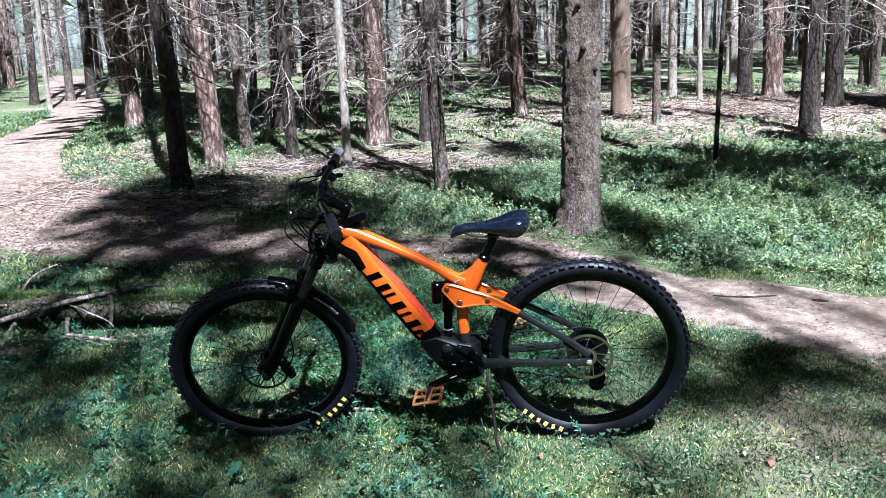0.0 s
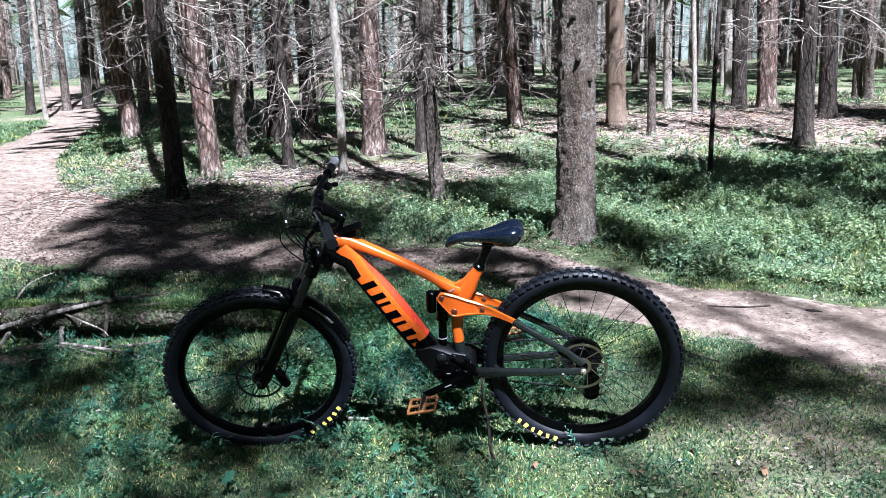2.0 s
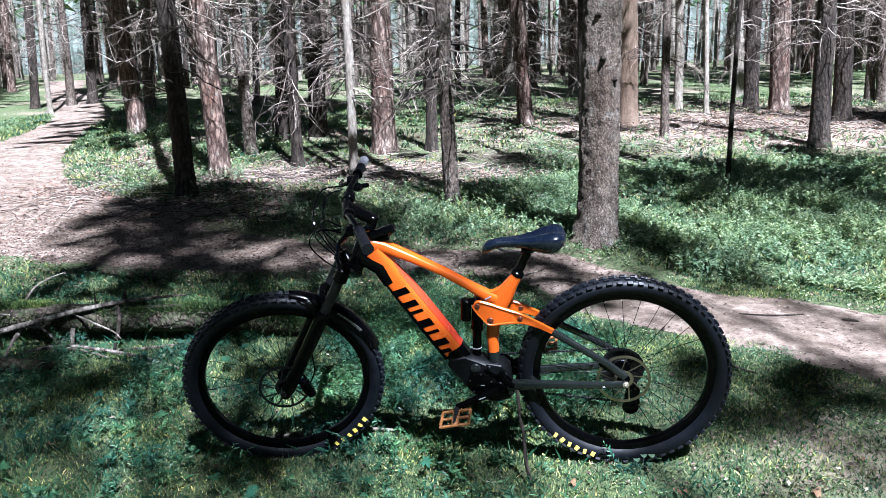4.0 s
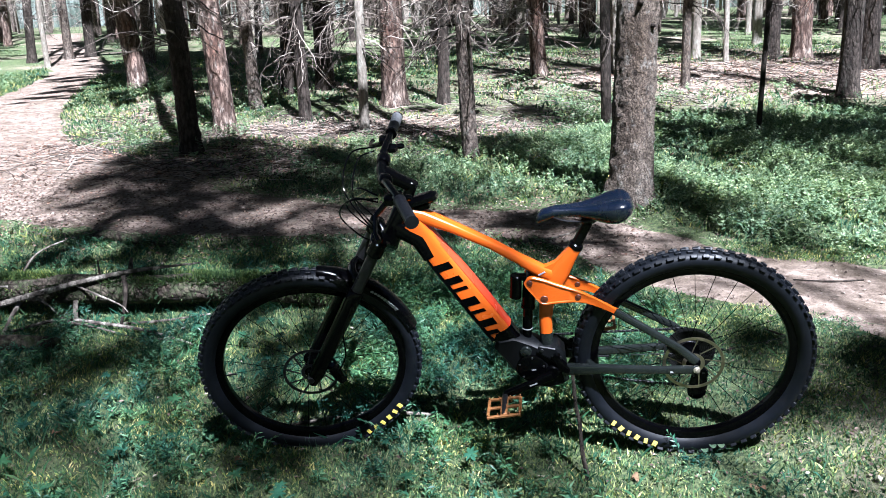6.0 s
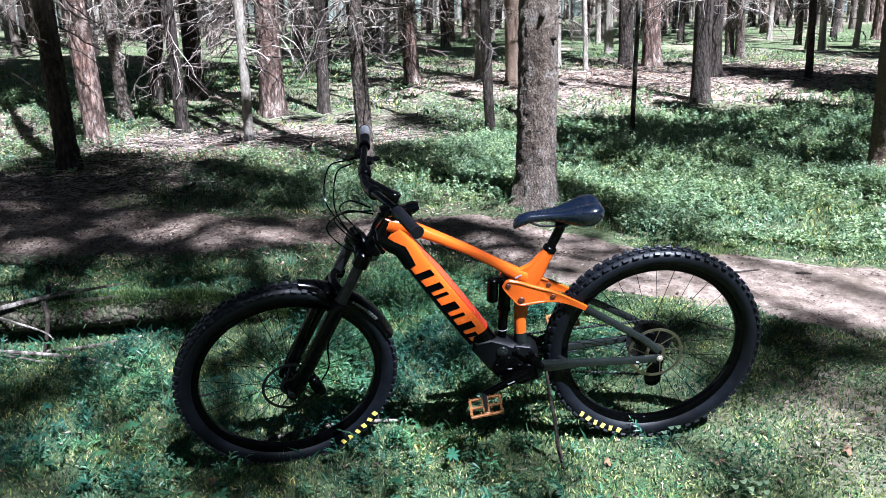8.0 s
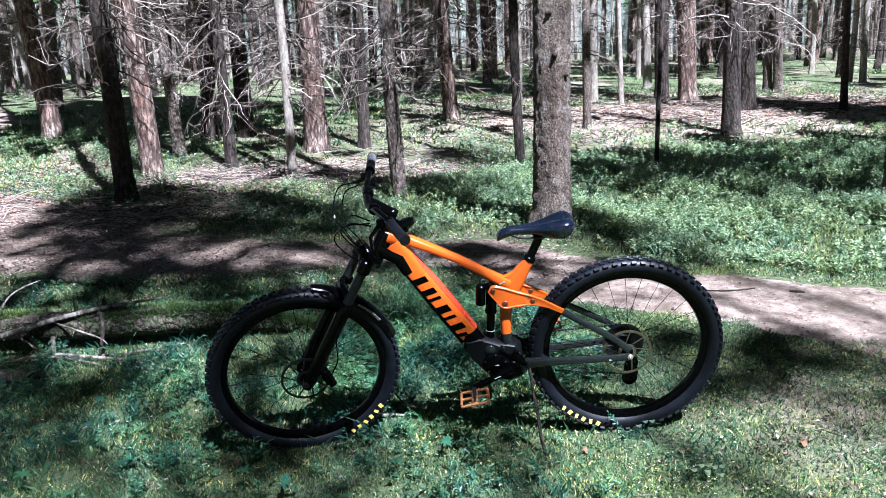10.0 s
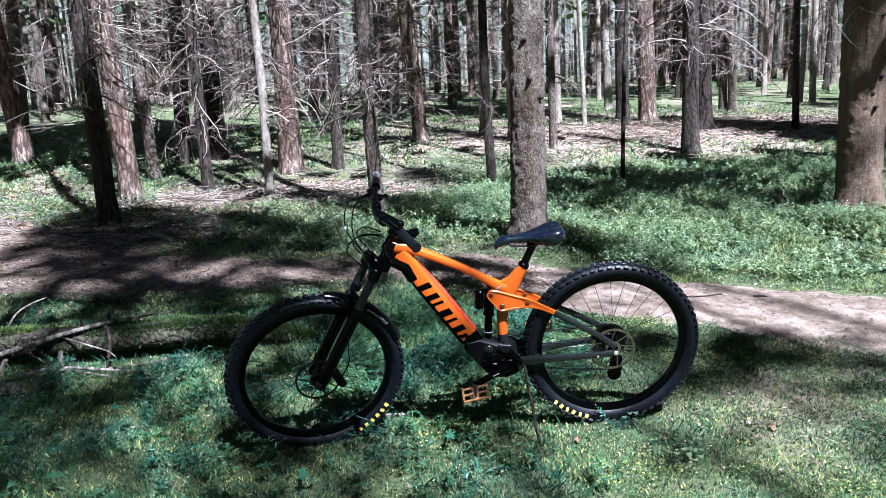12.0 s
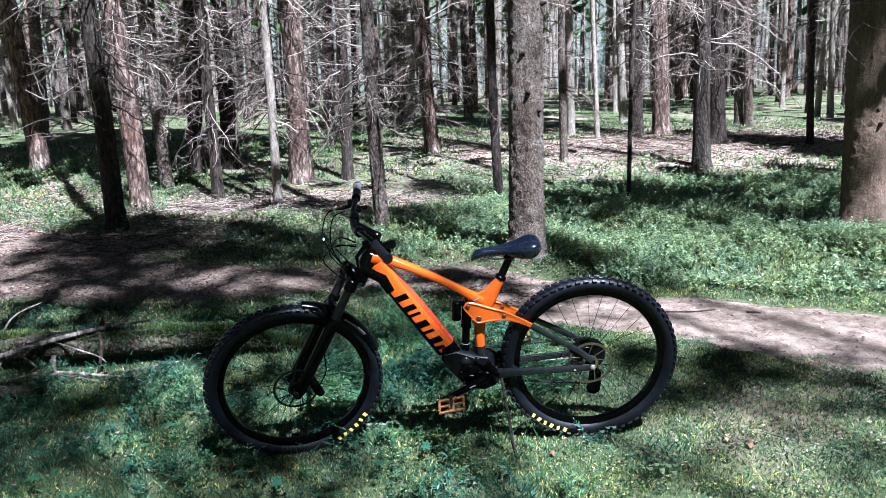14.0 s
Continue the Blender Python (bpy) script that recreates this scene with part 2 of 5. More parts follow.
PEDAL = plain("pedal_orange", (0.28, 0.118, 0.036), 0.42, 0.35, 0.5, 0.6, 70)
BOLT = plain("bolt_brown", (0.085, 0.020, 0.007), 0.4, 0.2, 0.5, 0.3, 60)
YELLOW = plain("yellow_mark", (0.62, 0.50, 0.09), 0.6, 0, 0.3, 0.2, 90)
GREYMARK = plain("grey_mark", (0.26, 0.26, 0.26), 0.6, 0, 0.3, 0.2, 90)
MOSSWOOD = bark("mossy_wood", (0.022, 0.016, 0.013), (0.075, 0.058, 0.044), (0.155, 0.125, 0.10), 42, 0.8, (0.055, 0.085, 0.032), 0.52)
OLDWOOD = bark("weathered_wood", (0.06, 0.05, 0.042), (0.24, 0.20, 0.165), (0.42, 0.38, 0.33), 30, 0.2)
DRYLEAF = plain("dry_leaf", (0.17, 0.105, 0.06), 0.8, 0, 0.2, 0.4, 60)


# ---------------------------------------------------------------- mesh helpers
def fast_mesh(name, verts, faces, material, smooth=False):
    """verts N x 3, faces M x k, as one mesh."""
    v, f = np.asarray(verts, dtype=np.float32), np.asarray(faces, dtype=np.int32)
    me = bpy.data.meshes.new(name)
    k = f.shape[1]
    me.vertices.add(len(v))
    me.vertices.foreach_set("co", v.ravel())
    me.loops.add(f.size)
    me.loops.foreach_set("vertex_index", f.ravel())
    me.polygons.add(len(f))
    me.polygons.foreach_set("loop_start", np.arange(0, f.size, k, dtype=np.int32))
    me.polygons.foreach_set("use_smooth", np.full(len(f), smooth))
    me.update(calc_edges=True)
    me.materials.append(material)
    return me


def put(name, me, parent=None, label="", m=None):
    ob = new(name, me)
    if parent is not None:
        ob.parent = parent
    if m is not None:
        ob.matrix_basis = m
    return tagged(ob, label)


def loft(rings, closed=True, caps=True):
    """Verts and quads through rings of equal length (arrays of points)."""
    n = len(rings[0])
    verts = np.concatenate([np.asarray(r, dtype=float) for r in rings])
    quads = []
    for i in range(len(rings) - 1):
        for j in range(n if closed else n - 1):
            k = (j + 1) % n
            quads.append((i * n + j, i * n + k, (i + 1) * n + k, (i + 1) * n + j))
    if caps and closed:
        for base, flip in ((0, True), ((len(rings) - 1) * n, False)):
            c = len(verts)
            verts = np.vstack([verts, verts[base:base + n].mean(0)])
            for j in range(0, n, 2):
                q = [base + j, base + (j + 1) % n, base + (j + 2) % n, c]
                quads.append(tuple(q[::-1]) if flip else tuple(q))
    return verts, quads


def join(*pieces):
    vs, qs, off = [], [], 0
    for v, q in pieces:
        vs.append(np.asarray(v, dtype=float))
        qs.extend(tuple(i + off for i in f) for f in q)
        off += len(v)
    return np.concatenate(vs), qs


def sweep(pts, radii, sides=10, power=2.0, side=None, ref=None):
    """A tube through pts; radii: across (and side: sideways) at each point; power over 2 gives a boxy section."""
    p = np.asarray(pts, dtype=float)
    n = len(p)
    ra = np.full(n, radii) if np.isscalar(radii) else np.asarray(radii, dtype=float)
    rb = ra if side is None else (np.full(n, side) if np.isscalar(side) else np.asarray(side, dtype=float))
    t = np.gradient(p, axis=0)
    t /= np.linalg.norm(t, axis=1)[:, None]
    r0 = np.array(ref if ref is not None else ((0, 1, 0) if abs(t[0][1]) < 0.9 else (1, 0, 0)), dtype=float)
    a = np.linspace(0, 2 * np.pi, sides, endpoint=False) + (np.pi / sides if power > 2 else 0)
    ca, sa = np.cos(a), np.sin(a)
    ca, sa = np.sign(ca) * np.abs(ca) ** (2 / power), np.sign(sa) * np.abs(sa) ** (2 / power)
    rings = []
    for i in range(n):
        u = r0 - t[i] * (r0 @ t[i])
        u /= np.linalg.norm(u)
        w = np.cross(t[i], u)
        rings.append(p[i] + rb[i] * ca[:, None] * u + ra[i] * sa[:, None] * w)
        if ref is None:
            r0 = u
    return loft(rings)


def ring_sweep(profile, n=72, axis=1):
    """A closed profile [(radius, side)] turned round the y axis."""
    rings = []
    for a in np.linspace(0, 2 * np.pi, n, endpoint=False):
        rings.append([(r * math.cos(a), s, r * math.sin(a)) for r, s in profile])
    k = len(profile)
    v = np.concatenate([np.asarray(r, dtype=float) for r in rings])
    q = [(i * k + j, i * k + (j + 1) % k, ((i + 1) % n) * k + (j + 1) % k, ((i + 1) % n) * k + j) for i in range(n) for j in range(k)]
    return v, q


def cyl(a, b, r, sides=16, r2=None):
    a, b = np.array(a, dtype=float), np.array(b, dtype=float)
    d = (b - a) / np.linalg.norm(b - a)
    e = min(r * 0.15, np.linalg.norm(b - a) * 0.2)
    r2 = r if r2 is None else r2
    return sweep([a, a + d * e, b - d * e, b], [r * 0.85, r, r2, r2 * 0.85], sides)


def box(c, s, rot=None, bev=0.12):
    """A box with chamfered edges; c centre, s full sizes, rot a 3 x 3."""
    hx, hy, hz = np.array(s, dtype=float) / 2
    b = min(hx, hy, hz) * bev * 2
    rings = []
    for z, k in ((-hz, b), (-hz + b, 0), (hz - b, 0), (hz, b)):
        x, y = hx - k, hy - k
        rings.append([(x, y - b, z), (x - b, y, z), (-x + b, y, z), (-x, y - b, z), (-x, -y + b, z), (-x + b, -y, z), (x - b, -y, z), (x, -y + b, z)])
    v, q = loft(rings)
    if rot is not None:
        v = v @ np.array(rot).T
    return v + np.array(c, dtype=float), q


def plate(poly, y0, y1, bev=0.0015):
    """A side plate: polygon of (x, z), from y0 to y1, with a small chamfer. Its middle is fanned."""
    p = np.array(poly, dtype=float)
    if len(p) % 2:
        p = np.vstack([p, (p[-1] + p[0]) / 2])
    c = p.mean(0)
    d = p - c
    inn = c + d * (1 - bev / np.maximum(np.linalg.norm(d, axis=1), 1e-6))[:, None]
    b = bev if y1 > y0 else -bev
    ring = lambda q, y: [(x, y, z) for x, z in q]
    return loft([ring(inn, y0), ring(p, y0 + b), ring(p, y1 - b), ring(inn, y1)])


def band_plate(upper, lower, y0, y1, bev=0.003):
    """A side plate between two lines of (x, z) with the same number of points; rounded rims and a sunken face."""
    rings = []
    lo, hi = min(y0, y1), max(y0, y1)
    for (xa, za), (xb, zb) in zip(smooth_line(upper, 4), smooth_line(lower, 4)):
        d = np.array((xb - xa, zb - za))
        n = d / np.linalg.norm(d)
        at = lambda k, y: (xa + n[0] * k, y, za + n[1] * k)
        w = float(np.linalg.norm(d))
        e, f, sunk = min(bev, w * 0.2), min(0.009, w * 0.34), 0.0024 * min(1.0, max(0.0, (w - 0.034) / 0.02))
        rings.append([at(e, lo), at(0, lo + bev), at(0, hi - bev), at(e, hi), at(f * 0.75, hi), at(f, hi - sunk), at(w - f, hi - sunk), at(w - f * 0.75, hi), at(w - e, hi), at(w, hi - bev), at(w, lo + bev), at(w - e, lo)])
    return loft(rings)


def part(name, piece, material, parent, label="", smooth=True, m=None):
    """One mesh object under a thing or a part."""
    v, q = piece
    me = fast_mesh(name, v, q, material, smooth)
    if smooth:
        me.set_sharp_from_angle(angle=radians(38))
    return put(name, me, parent, label, m)


def smooth_line(pts, steps=8):
    """Catmull-Rom through pts (any dimension)."""
    p = np.asarray(pts, dtype=float)
    p = np.vstack([2 * p[0] - p[1], p, 2 * p[-1] - p[-2]])
    out = []
    for i in range(1, len(p) - 2):
        for s in range(steps):
            t = s / steps
            a, b, c, d = p[i - 1], p[i], p[i + 1], p[i + 2]
            out.append(0.5 * (2 * b + (c - a) * t + (2 * a - 5 * b + 4 * c - d) * t * t + (3 * b - a - 3 * c + d) * t ** 3))
    out.append(p[-2])
    return np.array(out)


# ---------------------------------------------------------------- the ground
def height(x, y):
    """The lie of the land: a slight rise into the wood, a dip under the bicycle, mossy humps."""
    s = max(y - 2.6, -3.0)
    z = 0.036 * s if y < 14 else 0.4104 + 0.9 * (1 - math.exp(-(y - 14) * 0.04))
    z += math.exp(-((x + 0.1) / 2.2) ** 2 - ((y - 2.8) / 1.6) ** 2) * (-0.035 + 0.045 * x)
    z -= 0.12 * math.exp(-((y - 10.2) / 1.5) ** 2) + 0.045 * math.exp(-((x - 2.9) / 1.3) ** 2 - ((y - 8.5) / 1.0) ** 2)
    z += 0.12 * math.exp(-((x - 1.0) / 0.62) ** 2 - ((y - 5.95) / 0.5) ** 2)
    near = 1.0 / (1.0 + math.hypot(x, y - 3) / 9)
    z += near * (0.022 * noise.noise((x * 1.1, y * 1.1, 3.0)) + 0.010 * noise.noise((x * 4, y * 4, 7.0)))
    return z


PATH_LINE = smooth_line([(-20, 42, 2.0), (-13, 27, 1.4), (-8.45, 18.2, 1.3), (-7.2, 14.7, 1.3), (-6.45, 11.75, 1.6), (-5.7, 9.8, 1.8), (-4.9, 8.5, 1.9), (-3.9, 7.25, 2.0), (-2.8, 6.27, 1.6), (-1.62, 5.77, 1.05),
                         (-0.43, 5.6, 0.62), (0.4, 5.3, 0.68), (0.8, 4.8, 0.9), (1.15, 4.42, 0.95), (1.68, 4.15, 1.0), (2.1, 3.75, 1.15), (3.4, 2.9, 1.3), (6, 1.5, 1.5), (12, -2, 1.6)], 10)


def path_edge(x, y):
    """How far inside (+) or outside (-) the path a place lies, in metres."""
    d = np.hypot(PATH_LINE[:, 0] - x, PATH_LINE[:, 1] - y)
    i = int(d.argmin())
    return PATH_LINE[i, 2] / 2 - d[i] + 0.10 * noise.noise((x * 2.2, y * 2.2, 1.0))


def bare(x, y):
    """0 to 1: how much of the floor is dry litter rather than moss."""
    a = math.exp(-((x + 1.5) / 2.3) ** 2 - ((y - 9.5) / 1.4) ** 2)
    b = 1.25 * math.exp(-((x - 6.0) / 5.5) ** 2 - ((y - 13.4) / 2.3) ** 2)
    c = math.exp(-((x + 2.4) / 1.2) ** 2 - ((y - 7.6) / 1.0) ** 2) * 0.8
    d = 0.38 * math.exp(-((x - 1.5) / 1.0) ** 2 - ((y - 2.85) / 0.8) ** 2)
    f = 0.8 * math.exp(-((x + 4.3 + (y - 10) * 0.35) / 1.0) ** 2 - ((y - 10.5) / 3.0) ** 2)
    e = min(0.5, max(0.0, (y - 9.5) / 3)) * (0.5 + noise.noise((x * 0.5, y * 0.5, 40.0)))
    return min(1.0, max(a, b, c, d, e, f))


def axis_steps(fine0, fine1, step, ends):
    """Fine steps between fine0 and fine1, growing outwards to the ends."""
    out = list(np.arange(fine0, fine1, step))
    s, v = step, out[-1]
    while v < ends[1]:
        s *= 1.22
        v += s
        out.append(v)
    s, v = step, out[0]
    while v > ends[0]:
        s *= 1.22
        v -= s
        out.insert(0, v)
    return out


gx, gy = axis_steps(-4.0, 5.0, 0.06, (-900, 900)), axis_steps(1.4, 12.0, 0.06, (-900, 900))
gverts = [(x, y, height(x, y)) for y in gy for x in gx]
nx = len(gx)
gi = np.arange(nx * (len(gy) - 1)).reshape(-1, nx)[:, :-1].ravel()
ground = put("ground", fast_mesh("ground", gverts, np.stack([gi, gi + 1, gi + nx + 1, gi + nx], 1), ground_mat(), True))
cover = ground.data.attributes.new("cover", "FLOAT_COLOR", "POINT")
cover.data.foreach_set("color", np.array([(bare(x, y), 0, 0, 1) for x, y, _ in gverts], dtype=np.float32).ravel())
tagged(ground, "mossy forest floor with needles and dry litter", "ground", kind="structure")

# the trodden path, a thin sheet of bare soil on the floor
pv, pq, W = [], [], 15
line = smooth_line(PATH_LINE[:, :2], 4)
wide = np.interp(np.linspace(0, 1, len(line)), np.linspace(0, 1, len(PATH_LINE)), PATH_LINE[:, 2])
tang = np.gradient(line, axis=0)
tang /= np.linalg.norm(tang, axis=1)[:, None]
for i, (c, t, w) in enumerate(zip(line, tang, wide)):
    for j in range(W):
        u = j / (W - 1) * 2 - 1
        rag = 1 + 0.24 * noise.noise((c[0] * 2.5, c[1] * 2.5, 9.0 * (u > 0))) + 0.10 * noise.noise((c[0] * 9, c[1] * 9, 4.0 * (u > 0)))
        x, y = c[0] - t[1] * u * w / 2 * rag, c[1] + t[0] * u * w / 2 * rag
        pv.append((x, y, height(x, y) + 0.011 - 0.03 * u ** 6))
for i in range(len(line) - 1):
    for j in range(W - 1):
        pq.append((i * W + j, i * W + j + 1, (i + 1) * W + j + 1, (i + 1) * W + j))
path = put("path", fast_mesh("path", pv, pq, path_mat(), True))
tagged(path, "trodden bare soil path winding through the forest", "path", kind="structure")


# ---------------------------------------------------------------- the trees
def trunk_piece(rng, r, tall, lean, sides=18, relief=0.0):
    """A tapering trunk on flared roots; lean: degrees sideways over the lowest metres."""
    zs = np.concatenate([[-0.12, -0.04, 0.0, 0.05, 0.1, 0.18, 0.3, 0.45], np.arange(0.65, 5.5, 0.25), np.arange(6, tall, 1.6), [tall]])
    if relief:
        zs, sides = np.concatenate([[-0.12, -0.05], np.arange(0, 3.4, 0.026), np.arange(3.5, 5.5, 0.25), np.arange(6, tall, 1.6), [tall]]), 68
    ph, bend = rng.uniform(0, 6.28, 4), rng.uniform(-0.02, 0.02, 2)
    a = np.linspace(0, 2 * np.pi, sides, endpoint=False)
    slope = math.tan(radians(lean))
    rings = []
    for z in zs:
        zz = max(z, 0)
        rr = r * (1 - 0.92 * (zz / tall) ** 1.2)
        flare = 0.36 * math.exp(-zz / 0.12)
        lob = 1 + flare * (0.75 + 0.5 * np.sin(3 * a + ph[0]) + 0.35 * np.sin(5 * a + ph[1])) + 0.03 * np.sin(2 * a + ph[2] + z) + 0.025 * np.sin(4 * a + ph[3] - 2 * z)
        if relief and zz < 3.5:
            flake = np.array([noise.noise((34 * r * math.cos(k), 34 * r * math.sin(k), zz * 22)) + 0.6 * noise.noise((90 * r * math.cos(k), 90 * r * math.sin(k), zz * 60)) for k in a])
            lob = lob + relief / r * np.clip(flake, -0.8, 0.9)
        x0 = slope * (zz if zz < 5 else 5 + (zz - 5) * 0.4) + bend[0] * math.sin(zz * 0.9 + ph[0]) * min(zz, 1.5)
        y0 = bend[1] * math.sin(zz * 0.8 + ph[1]) * min(zz, 1.5)
        rings.append(np.stack([x0 + rr * lob * np.cos(a), y0 + rr * lob * np.sin(a), np.full(sides, z)], 1))
    return loft(rings)


def limb(rng, start, way, length, r, steps=6, droop=-0.4, wander=0.22):
    """The points of one crooked dead branch."""
    p, d, out = np.array(start, dtype=float), np.array(way, dtype=float), [np.array(start, dtype=float)]
    for i in range(steps):
        d = d + rng.normal(0, wander, 3) + np.array((0, 0, droop / steps * (1.5 - 2.2 * i / steps)))
        d /= np.linalg.norm(d)
        p = p + d * length / steps
        out.append(p.copy())
    return np.array(out)


def tubes(lines, sides=3):
    """Thin tapering tubes for (points, thick, thin) in one mesh."""
    vs, qs, off = [], [], 0
    a = np.linspace(0, 2 * np.pi, sides, endpoint=False)
    for pts, r0, r1 in lines:
        n = len(pts)
        t = np.gradient(pts, axis=0)
        t /= np.linalg.norm(t, axis=1)[:, None] + 1e-9
        ref = np.where(np.abs(t[:, 2:3]) < 0.85, np.array([[0, 0, 1.0]]), np.array([[1.0, 0, 0]]))
        u = np.cross(t, ref)
        u /= np.linalg.norm(u, axis=1)[:, None]
        w = np.cross(t, u)
        rr = np.linspace(r0, r1, n)[:, None, None]
        ring = pts[:, None] + rr * (np.cos(a)[None, :, None] * u[:, None] + np.sin(a)[None, :, None] * w[:, None])
        vs.append(ring.reshape(-1, 3))
        i, j = np.meshgrid(np.arange(n - 1), np.arange(sides), indexing="ij")
        k = (j + 1) % sides
        qs.append(np.stack([i * sides + j, i * sides + k, (i + 1) * sides + k, (i + 1) * sides + j], -1).reshape(-1, 4) + off)
        off += n * sides
    return np.concatenate(vs), np.concatenate(qs)


def dead_branches(rng, r, lean, count, low, high, reach, bits=3):
    """Dry lower branches with side twigs, from the trunk's skin."""
    slope, out = math.tan(radians(lean)), []
    for _ in range(count):
        z = rng.uniform(low, high)
        a = rng.uniform(0, 2 * np.pi)
        x = slope * min(z, 5)
        way = np.array((math.cos(a), math.sin(a), rng.uniform(-0.35, 0.25)))
        ln = reach * rng.uniform(0.35, 1.0)
        th = rng.uniform(0.005, 0.011) * (0.6 + ln / 2)
        pts = limb(rng, (x + way[0] * r * 0.8, way[1] * r * 0.8, z), way, ln, th, 7)
        out.append((pts, th, 0.0022))
        for k in range(int(rng.integers(5, 13))):
            i = int(rng.integers(1, 6))
            side = pts[i + 1] - pts[i]
            side = side / np.linalg.norm(side) + rng.normal(0, 0.75, 3)
            side /= np.linalg.norm(side)
            out.append((limb(rng, pts[i], side, ln * rng.uniform(0.15, 0.45), 0.003, bits, -0.3, 0.22), th * 0.42, 0.0011))
    return tubes(out)


def crown_mesh(seed, low, tall, wide, count, small=1.0):
    """Drooping sprays of needles round the upper trunk."""
    rng = np.random.default_rng(seed)
    k = rng.uniform(0, 1, count) ** 0.8
    z = low + (tall - low) * k
    rad = wide * (1 - k) ** 0.8 * rng.uniform(0.15, 1.0, count) + 0.05
    a = rng.uniform(0, 2 * np.pi, count)
    out = np.stack([np.cos(a), np.sin(a), np.full(count, -0.35)], 1)
    out /= np.linalg.norm(out, axis=1)[:, None]
    sidew = np.stack([-np.sin(a), np.cos(a), rng.normal(0, 0.25, count)], 1)
    ln, wd = small * rng.uniform(0.22, 0.5, count)[:, None], small * rng.uniform(0.09, 0.22, count)[:, None]
    c = np.stack([rad * np.cos(a), rad * np.sin(a), z - rad * 0.3], 1)
    v = np.stack([c - out * ln, c + sidew * wd, c + out * ln, c - sidew * wd], 1).reshape(-1, 3)
    return fast_mesh("crown", v, np.arange(count * 4).reshape(-1, 4), NEEDLES)


CROWNS = [crown_mesh(s, 6.5 + s * 0.8, 17.5, 1.7 + 0.2 * s, n) for s, n in enumerate((30, 110, 230, 360))]
LABELS = {"spruce": (BARK_SPRUCE, "grey-brown scaly spruce trunk with dry lower branches"), "pine": (BARK_PINE, "reddish flaky-barked conifer lit by the sun"),
          "grey": (BARK_GREY, "grey-brown scaly spruce trunk with dry lower branches"), "brown": (BARK_BROWN, "brown scaly spruce trunk with dark knots"), "dark": (BARK_DARK, "conifer trunk with shade put into its dark bark, dead twigs"), "pale": (BARK_PALE, "slender pale grey trunk with brittle dead branches")}


def tree(x, y, r, lean=0.0, kind="grey", branches=22, low=1.3, reach=1.0, tall=17.0, label="", crown=CROWNS, shift=1.5):
    rng = np.random.default_rng(int(abs(x) * 1000 + abs(y) * 77))
    bark_mat, words = LABELS[kind]
    ob = new("conifer_tree")
    ob.matrix_basis = pose(x, y, height(x, y) - 0.01)
    tagged(ob, label or words, "tree", "trees of the forest")
    part("trunk", trunk_piece(rng, r, tall, lean, relief=(0.014 if r > 0.13 else 0.009) if y > 0 and math.hypot(x, y) < 8.7 and r > 0.05 else 0.0), bark_mat, ob)
    if branches:
        v, q = dead_branches(rng, r, lean, branches if y < 11 else int(branches * 0.8), low, 3.3, reach, 3 if y < 8.5 else 2)
        tagged(put("deadwood", fast_mesh("deadwood", v, q, TWIG), ob, "bare brittle dead twigs"), kind="stuff")
    if crown:
        s = math.tan(radians(lean)) * 5 * 1.6
        put("crown", crown[int(rng.integers(0, len(crown)))], ob, "dark green needle crown", pose(s, 0, rng.uniform(-shift, shift), 0, 0, rng.uniform(0, 360)))
    return ob


def knots(ob, r, lean, heights, seed):
    """Short broken branch stubs on a trunk, facing the clearing."""
    rk = np.random.default_rng(seed)
    for z in heights:
        a = rk.uniform(-2.7, -0.4)
        d = np.array((math.cos(a), math.sin(a), rk.uniform(0.0, 0.3)))
        c = np.array((math.tan(radians(lean)) * z, 0, z))
        k, reach = rk.uniform(0.008, 0.015), r + rk.uniform(0.012, 0.045)
        part("branch_stub", sweep([c + d * r * 0.85, c + d * (r + 0.004), c + d * (r + reach) / 2, c + d * reach], [k * 1.7, k * 1.35, k, k * 0.75], 8), BARK_DARK, ob, "dark broken branch stub")


# the trees nearest to the bicycle, each at its place
knotty = tree(0.885, 5.7, 0.134, 0.3, "spruce", 6, 2.72, 0.8, label="thick grey spruce trunk with resin streaks behind the saddle")
knots(knotty, 0.125, 0.3, (0.55, 0.9, 1.1, 1.22, 1.5, 1.62, 1.85, 2.05, 2.2), 3)
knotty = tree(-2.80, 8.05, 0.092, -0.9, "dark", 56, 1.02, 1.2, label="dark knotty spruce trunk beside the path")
knots(knotty, 0.088, -0.9, (0.6, 0.85, 1.15, 1.35, 1.6, 1.8), 4)
tree(-2.94, 9.75, 0.125, -2.4, "pine", 56, 1.7, 1.1)
tree(-5.35, 13.5, 0.155, -5.0, "pine", 62, 1.36, 1.0, label="leaning flaky-barked conifer at the path's edge")
tree(-2.98, 11.4, 0.082, -2.1, "grey", 93, 0.85, 1.0)
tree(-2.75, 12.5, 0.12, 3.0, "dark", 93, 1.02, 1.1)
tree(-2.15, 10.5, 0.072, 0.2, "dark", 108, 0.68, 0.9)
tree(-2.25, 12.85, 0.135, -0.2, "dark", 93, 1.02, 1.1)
tree(-1.3, 9.52, 0.054, -0.8, "pale", 108, 0.85, 0.8)
tree(-1.10, 11.4, 0.165, -0.4, "pine", 122, 0.94, 1.3, label="broad red-brown conifer trunk behind the handlebar")
tree(-0.43, 11.4, 0.080, 0.3, "dark", 93, 0.85, 1.1)
tree(-0.145, 7.6, 0.066, -1.6, "grey", 93, 0.98, 0.9, label="slim grey spruce trunk with many dead twigs")
tree(1.09, 13.8, 0.135, -4.5, "pine", 122, 0.59, 1.3)
